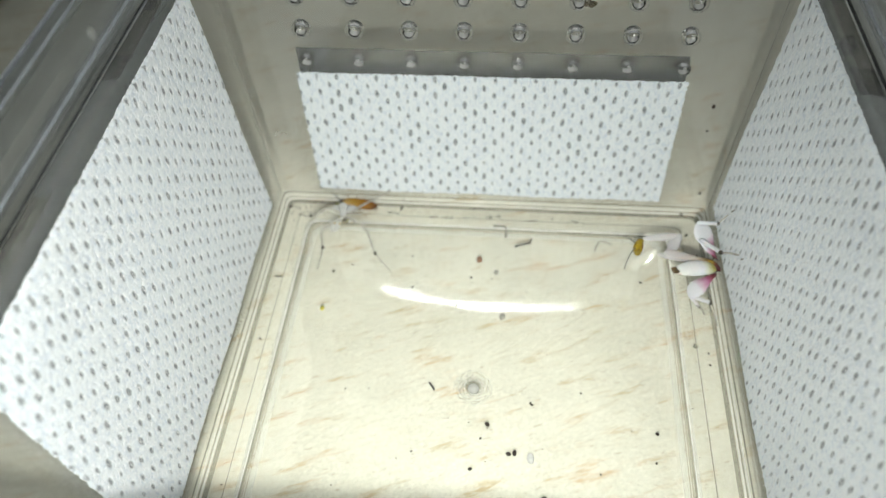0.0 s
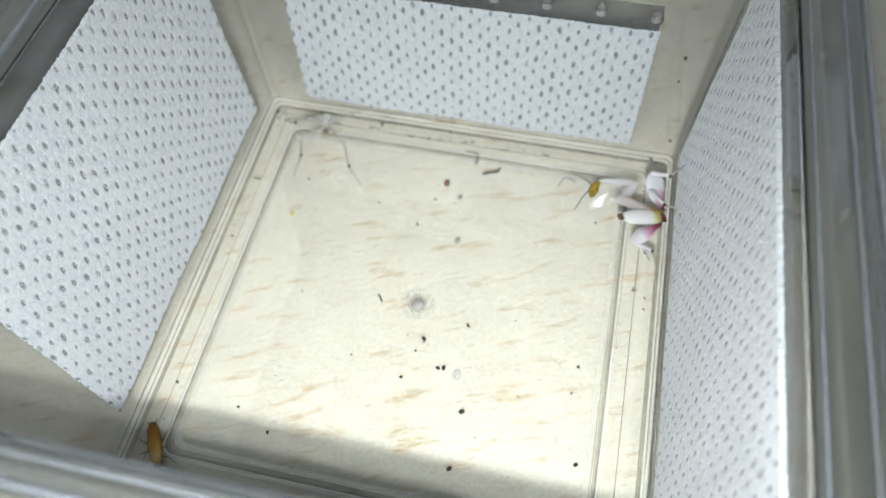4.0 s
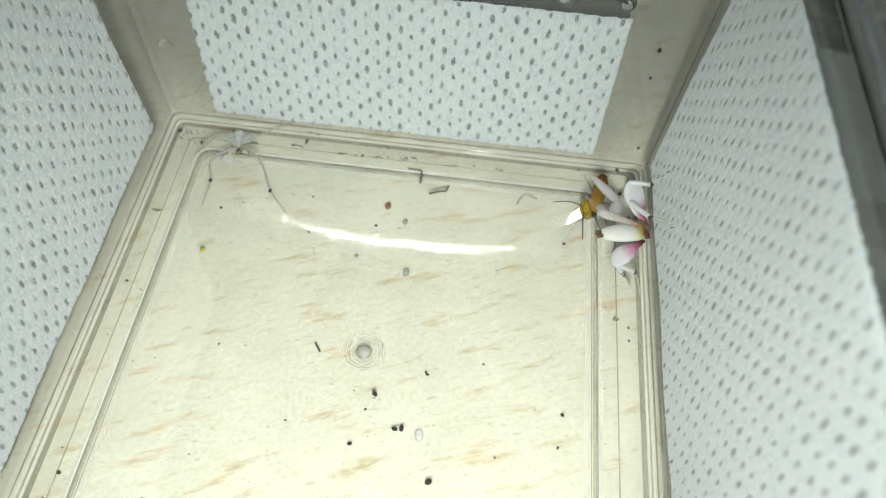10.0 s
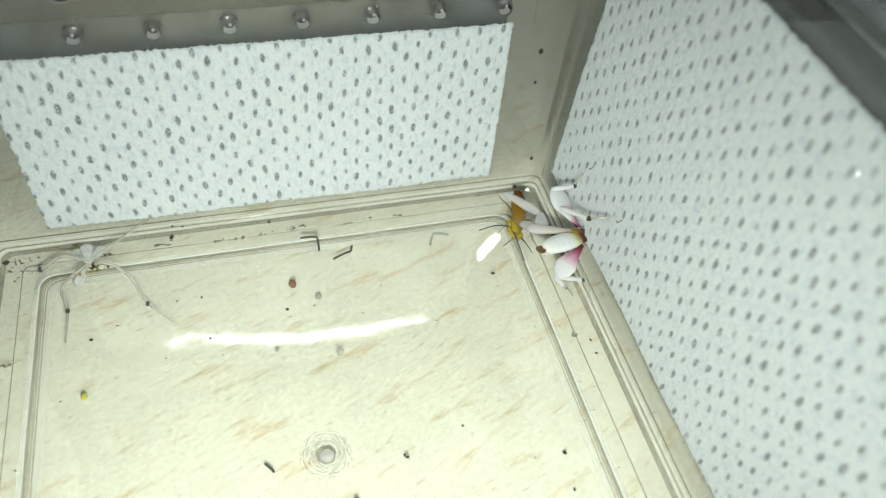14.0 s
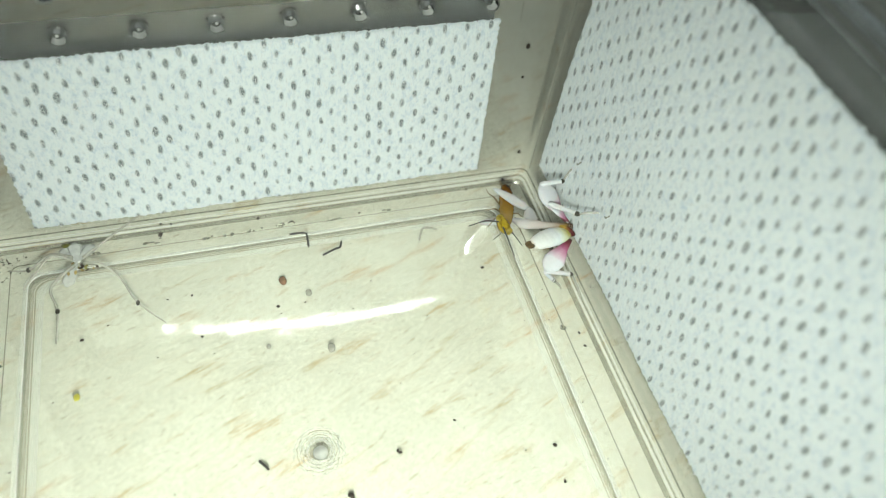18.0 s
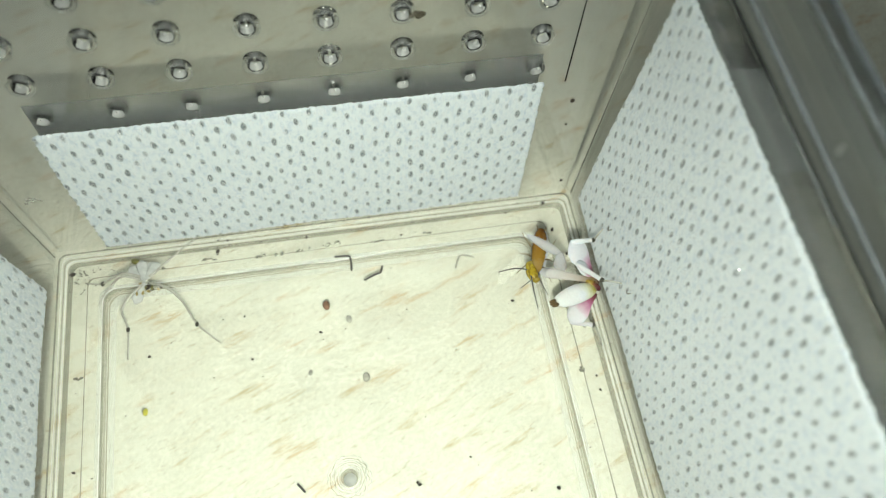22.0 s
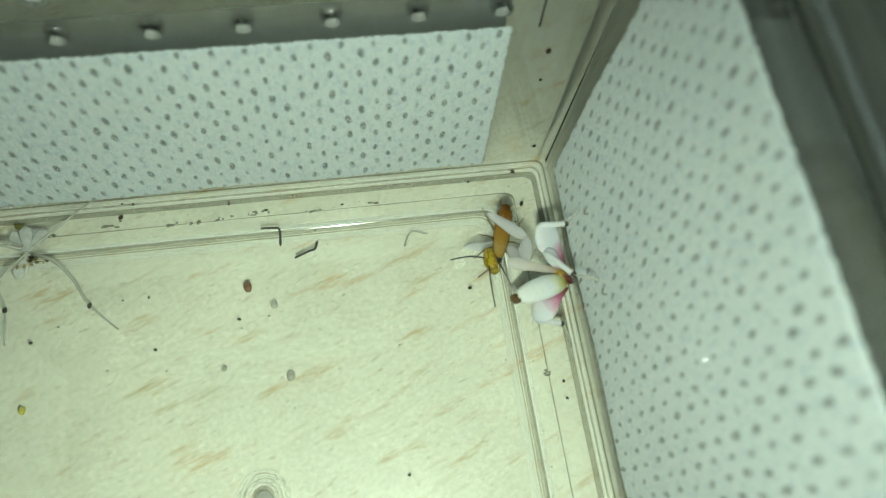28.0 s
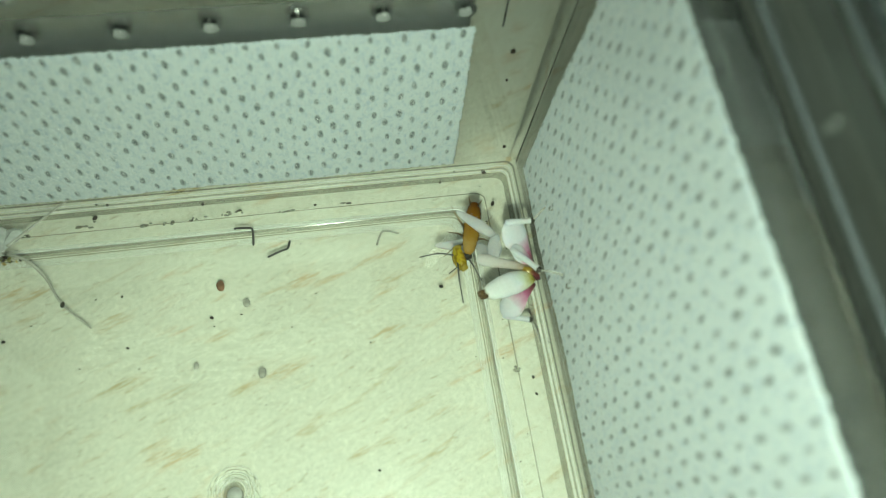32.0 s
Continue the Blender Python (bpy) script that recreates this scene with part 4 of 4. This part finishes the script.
# ---- droppings, husks, crumbs and fibres ----
PELLETS = [(-0.0195, 0.0450, 1.0), (-0.0028, 0.0457, 0.8), (-0.0176, 0.0472, 0.7), (-0.0021, 0.0261, 0.7), (-0.0153, 0.0312, 0.5), (-0.0144, 0.0229, 0.6), (-0.0320, 0.0261, 0.7), (0.0336, 0.0269, 0.7),
           (0.0440, 0.0466, 1.1), (0.0363, 0.0455, 0.7), (0.0031, -0.0076, 1.1), (0.0020, -0.0104, 0.6), (0.0072, -0.0131, 1.1), (0.0083, -0.0129, 1.2), (0.0005, -0.0164, 0.9), (0.0136, -0.0209, 1.3)]
PELLETS += [(0.0151, 0.0436, 0.55), (0.0390, 0.0474, 0.5), (0.0455, 0.0105, 0.6), (0.0205, 0.0001, 0.5), (-0.0193, 0.0476, 0.7), (0.0461, 0.0350, 0.6),
            (-0.0216, -0.0323, 0.9), (0.0135, -0.0319, 1.3), (0.0360, -0.0264, 1.0), (-0.0104, -0.0138, 0.5), (0.0113, -0.0030, 0.7), (0.0341, -0.0073, 0.8), (0.0335, -0.0129, 0.6), (-0.0246, -0.0020, 0.5),
            (-0.0288, -0.0287, 0.7), (0.0455, 0.0079, 0.6), (0.0236, -0.0157, 0.5), (-0.0425, -0.0264, 0.9), (-0.0455, 0.0440, 1.2), (0.0445, 0.0405, 1.0), (0.0110, -0.0026, 0.6), (-0.0440, 0.0080, 0.7)]


def ground(x, y):
    h = max(abs(x), abs(y))
    return 0.0 if h < 0.0386 or h > 0.0400 else 0.0003


rng = random.Random(5)
pellet_mesh = []
for k in range(3):
    bm = bmesh.new()
    bmesh.ops.create_icosphere(bm, subdivisions=2, radius=0.00042, matrix=Matrix.Diagonal((1.25, 0.9, 0.8, 1)))
    for v in bm.verts:
        v.co *= 1 + 0.25 * (noise.noise(v.co * 4000 + Vector((k * 7.0, 0, 0))))
    pellet_mesh.append(mesh_of(bm, "dropping", M_FRASS))
for k, (x, y, s) in enumerate(PELLETS):
    ob = new("dropping", pellet_mesh[k % 3])
    ob.matrix_basis = pose(x, y, ground(x, y) + 0.0003 * s, 0, 0, rng.uniform(0, 360)) @ Matrix.Diagonal((s * 0.88, s * 0.88, s * 0.88, 1))
    tagged(ob, "tiny dark brown insect dropping on the box floor", "dropping", "droppings")

bm = bmesh.new()
for k in range(110):
    while True:
        x, y = rng.uniform(-0.047, 0.047), rng.uniform(-0.046, 0.047)
        if rng.random() < 0.35 + 0.65 * (max(abs(x), abs(y)) > 0.036):
            break
    r = rng.uniform(0.00006, 0.00015)
    bmesh.ops.create_icosphere(bm, subdivisions=1, radius=r, matrix=Matrix.Translation((x, y, ground(x, y) + r * 0.7)) @ Matrix.Diagonal((rng.uniform(0.8, 2), 1, 0.7, 1)))
for k in range(48):  # a drift of it in the corner by the shed skin
    x, y = -0.0452 + abs(rng.gauss(0, 0.0024)), 0.0450 - abs(rng.gauss(0, 0.0026))
    r = rng.uniform(0.00005, 0.00014)
    bmesh.ops.create_icosphere(bm, subdivisions=1, radius=r, matrix=Matrix.Translation((x, y, r * 0.7)) @ Matrix.Diagonal((rng.uniform(0.8, 2), 1, 0.7, 1)))
tagged(part("dust", bm, M_FRASS, None), "fine dark dust specks strewn over the box floor", "dust", kind="stuff")

for x, y, r, material, label in ((-0.0006, 0.0312, 0.00085, M_HUSK, "small oval reddish brown husk"), (0.0032, 0.0279, 0.0007, M_PALE, "small oval grey translucent husk"), (-0.0046, 0.0189, 0.0005, M_PALE, "small pale crumb"),
                                 (0.0049, 0.0166, 0.0008, M_PALE, "pale curled flake"), (-0.0327, 0.0163, 0.0006, M_YELLOW, "tiny yellow crumb"), (0.0112, -0.0136, 0.0009, M_PAPER, "clear dried drop")):
    bm = bmesh.new()
    bmesh.ops.create_icosphere(bm, subdivisions=2, radius=r, matrix=Matrix.Diagonal((0.75, 1.1, 0.14, 1)))
    for v in bm.verts:  # a dry, uneven flake
        v.co.xy *= 1 + 0.2 * noise.noise(v.co * 2500 + Vector((x, y, 0)) * 9000)
    ob = part("crumb", bm, material, None)
    ob.location = (x, y, 0.00012)
    tagged(ob, label + " on the box floor", "crumb", "crumbs")
for k, (x, y) in enumerate(((-0.0295, 0.0432), (-0.0215, 0.0437), (-0.0120, 0.0428), (0.0030, 0.0436), (0.0105, 0.0430), (0.0205, 0.0434), (0.0432, 0.0120), (-0.0436, 0.0240), (-0.0080, 0.0431), (-0.0040, 0.0433), (0.0005, 0.0434))):
    bm = bmesh.new()
    for j in range(5):
        bmesh.ops.create_icosphere(bm, subdivisions=1, radius=0.00022, matrix=Matrix.Translation((rng.gauss(0, 0.0006), rng.gauss(0, 0.0002), 0.0)) @ Matrix.Diagonal((rng.uniform(0.8, 2.6), 1, 0.2, 1)))
    ob = part("smudge", bm, M_SMUDGE, None)
    ob.location = (x, y, 0.00005)
    tagged(ob, "small flat olive brown smudge on the box floor", "smudge", "smudges")
FRAGMENTS = [[(0.0020, 0.0405, 0.0007), (0.0044, 0.0403, 0.0008), (0.0049, 0.0396, 0.0006), (0.0048, 0.0373, 0.0003)], [(0.0069, 0.0351, 0.0003), (0.0092, 0.0359, 0.0005), (0.0101, 0.0362, 0.0004), (0.0106, 0.0375, 0.0005)],
             [(0.0243, 0.0352, 0.0002), (0.0256, 0.0374, 0.0006), (0.0282, 0.0368, 0.0003)], [(-0.0085, 0.0004, 0.0002), (-0.0076, -0.0008, 0.0002), (-0.0074, -0.0012, 0.0002)]]
for k, f in enumerate(FRAGMENTS):
    run = arc(f, 4)
    ob = part("leg_fragment", tube(run, [0.00019] * (len(run) - 1) + [0.0001], 6), (M_FIBRE, M_FIBRE, M_PALE, M_FIBRE)[k], None)
    tagged(ob, "thin bent insect leg fragment on the box floor", "leg fragment", "leg fragments")
for k, (x, y, z) in enumerate(((0.0474, 0.0179, 0.0210), (0.0474, 0.0292, 0.0212), (0.0472, 0.0145, 0.0075))):
    run = arc([(x, y, z), (x - 0.0004, y - 0.0008, z + 0.0006), (x - 0.0002, y - 0.0012, z + 0.0015)], 3)
    ob = part("leg_fragment", tube(run, 0.0001, 5), M_SKIN_LEG, None)
    tagged(ob, "thin bent insect leg fragment caught on the fabric", "leg fragment", "leg fragments")
for x, z, r in ((0.0446, 0.0295, 0.0005), (0.0447, 0.0233, 0.0003), (0.0470, 0.0060, 0.0004)):
    bm = bmesh.new()
    bmesh.ops.create_icosphere(bm, subdivisions=1, radius=r, matrix=Matrix.Diagonal((0.8, 0.5, 1.2, 1)))
    ob = part("dropping", bm, M_FRASS, None)
    ob.location = (x, wall_half(z) - r * 0.4, z)
    tagged(ob, "tiny dark speck stuck to the clear wall", "dropping", "droppings")

bm = bmesh.new()
for k in range(9):
    bmesh.ops.create_icosphere(bm, subdivisions=1, radius=0.0006, matrix=Matrix.Translation((0.0016 * k / 9 + rng.gauss(0, 0.0002), 0, rng.gauss(-0.0003, 0.0004))) @ Matrix.Diagonal((1.0, 0.12, 0.9, 1)))
ob = part("smudge", bm, M_STAIN, None)
ob.location = (HOLE_X[5] + 0.0014, wall_half(HOLE_Z[2]) - 0.0001, HOLE_Z[2])
tagged(ob, "dark brown dried smudge beside a wall hole", "smudge", "smudges")
bm = bmesh.new()
for k in range(14):
    bmesh.ops.create_icosphere(bm, subdivisions=1, radius=0.00022, matrix=Matrix.Translation((rng.uniform(-0.0016, 0.0016), 0, rng.uniform(-0.0009, 0.0009))) @ Matrix.Diagonal((1.3, 0.25, 1.0, 1)))
ob = part("smudge", bm, M_PALE, None)
ob.location = (-0.0452, wall_half(0.019) - 0.0001, 0.0190)
tagged(ob, "patch of pale dried specks on the clear back wall", "smudge", "smudges")
bm = bmesh.new()
loops = [[bm.verts.new((x, y, z)) for x, y in rounded_square(0.030 - cut, 0.016, 8)] for cut, z in ((0.003, -0.0018), (0.0, 0.001), (0.0, 0.018), (0.002, 0.022), (0.006, 0.024))]
for p, q in zip(loops, loops[1:]):
    for i in range(len(p)):
        bm.faces.new((p[i], p[(i + 1) % len(p)], q[(i + 1) % len(q)], q[i]))
bm.faces.new(loops[0][::-1])
bm.faces.new(loops[-1])
ob = part("small_case", bm, M_BLACK, None)
ob.location = (-0.1860, 0.1420, 0)
tagged(ob, "black rounded plastic case lying on the table", "case")


def motions():
    walk(torch, [(t, pose(*r) @ TORCH_OFF) for t, *r in ROWS])
    # the roach: along the back, down one side, across the front, up the other side, over the mantis's corner, then caught
    held = (0.0380, 0.0323, 0.0088, -14, 8, 613)
    way = [(0.0, -0.0295, 0.0452, 0.0, 0, 0, 172), (0.3, -0.0349, 0.0448, 0.0, 0, 0, 195), (0.6, -0.0405, 0.0418, 0.0, 0, 0, 232), (0.9, -0.0425, 0.0356, 0.0, 0, 0, 262), (1.2, -0.0428, 0.0286, 0.0, 0, 0, 272),
           (1.5, -0.0430, 0.0228, 0.0, 0, 0, 266), (1.8, -0.0432, 0.0190, 0.0, 0, 0, 250), (2.0, -0.0432, 0.0180, 0.0, 0, 0, 247), (2.2, -0.0434, 0.0161, 0.0, 0, 0, 252), (2.6, -0.0428, 0.0099, 0.0, 0, 0, 256),
           (3.0, -0.0424, -0.0024, 0.0, 0, 0, 255), (3.3, -0.0420, -0.0159, 0.0, 0, 0, 262), (3.5, -0.0418, -0.0270, 0.0, 0, 0, 266), (4.0, -0.0415, -0.0390, 0.0, 0, 0, 300), (4.4, -0.0340, -0.0428, 0.0, 0, 0, 350),
           (5.2, 0.0060, -0.0430, 0.0, 0, 0, 360), (5.8, 0.0360, -0.0425, 0.0, 0, 0, 380), (6.1, 0.0420, -0.0360, 0.0, 0, 0, 430), (6.3, 0.0426, -0.0257, 0.0, 0, 0, 448), (6.5, 0.0424, -0.0168, 0.0, 0, 0, 452),
           (6.7, 0.0420, -0.0063, 0.0, 0, 0, 450), (7.0, 0.0424, 0.0089, 0.0, 0, 0, 450), (7.1, 0.0422, 0.0152, 0.0, 0, 0, 450), (7.2, 0.0420, 0.0195, -0.0006, 0, 0, 450), (7.4, 0.0430, 0.0310, 0.0, 0, 0, 440),
           (7.6, 0.0446, 0.0385, 0.0006, 0, -20, 440), (7.8, 0.0436, 0.0432, 0.0042, 0, -55, 445), (8.0, 0.0428, 0.0428, 0.0036, 0, -45, 470), (8.1, 0.0410, 0.0425, 0.0030, 0, -25, 500), (8.2, 0.0396, 0.0415, 0.0026, 0, -10, 530),
           (8.3, 0.0385, 0.0405, 0.0030, 0, 0, 545), (8.4, 0.0380, 0.0370, 0.0070, 0, 0, 580), (8.5, *held), (9.5, 0.0380, 0.0325, 0.0086, -14, 8, 618), (13.0, 0.0381, 0.0322, 0.0087, -14, 10, 612),
           (17.0, 0.0381, 0.0324, 0.0088, -12, 8, 614), (21.0, 0.0380, 0.0321, 0.0087, -14, 9, 611), (25.0, 0.0381, 0.0324, 0.0087, -13, 8, 615), (29.0, 0.0380, 0.0321, 0.0088, -14, 9, 612), (32.0, 0.0381, 0.0323, 0.0087, -13, 8, 614)]
    walk(roach, [(t, pose(*r)) for t, *r in way])
    # the mantis's fore body: waiting, turning to the roach, striking, eating
    wait = dict(neck=NECK, head=(0.0326, 0.0284, 0.0100), face=166, elbow=((0.0392, 0.0300, 0.0112), (0.0384, 0.0264, 0.0104)), claw=((0.0345, 0.0305, 0.0108), (0.0350, 0.0275, 0.0092)))
    turn = dict(neck=NECK + Vector((0.0012, 0.0006, 0.0004)), head=(0.0345, 0.0306, 0.0120), face=150, elbow=((0.0405, 0.0316, 0.0118), (0.0388, 0.0284, 0.0116)), claw=((0.0352, 0.0330, 0.0128), (0.0345, 0.0300, 0.0112)))
    eat = dict(neck=NECK + Vector((0.0014, -0.0004, 0.0002)), head=(0.0363, 0.0270, 0.0116), face=189, elbow=((0.0421, 0.0318, 0.0100), (0.0400, 0.0262, 0.0110)), claw=((0.0359, 0.0339, 0.0128), (0.0384, 0.0300, 0.0084)))

    def shift(p, dx, dy, dz):
        return {**p, "head": tuple(Vector(p["head"]) + Vector((dx, dy, dz)))}

    acts = [(0.0, wait), (7.1, wait), (7.45, turn), (8.3, shift(turn, 0, -0.001, 0)), (8.42, shift(eat, -0.0012, 0.002, -0.0005)), (8.6, eat), (9.6, shift(eat, 0.0003, 0.0003, -0.0003)), (10.4, eat), (11.2, shift(eat, -0.0002, 0.0004, 0.0002)),
            (13.0, eat), (14.5, shift(eat, 0.0003, 0.0002, -0.0003)), (17.0, eat), (18.5, shift(eat, 0.0002, -0.0003, 0.0002)), (20.0, eat), (22.0, shift(eat, 0.0002, 0.0004, 0)), (24.0, eat), (26.0, shift(eat, 0, 0.0003, -0.0003)),
            (28.0, eat), (30.0, shift(eat, 0.0003, 0.0002, 0)), (32.0, eat)]
    home = Matrix.Translation(-BASE)
    walk(prothorax, [(t, home @ aim(p["neck"], p["head"])) for t, p in acts])
    walk(head, [(t, home @ Matrix.Translation(p["head"]) @ pose(0, 0, 0, 0, 12, p["face"])) for t, p in acts])
    for k, (upper, fore) in enumerate(arms):
        rows_u, rows_f = [], []
        for t, p in acts:
            chest = Vector(p["neck"]).lerp(Vector(p["head"]), 0.62) + Vector((0, 0, -0.0006))
            e = Vector(p["elbow"][k])
            rows_u.append((t, home @ aim(chest, e)))
            rows_f.append((t, home @ aim(chest + (e - chest).normalized() * 0.0050, p["claw"][k])))
        walk(upper, rows_u)
        walk(fore, rows_f)


motions()
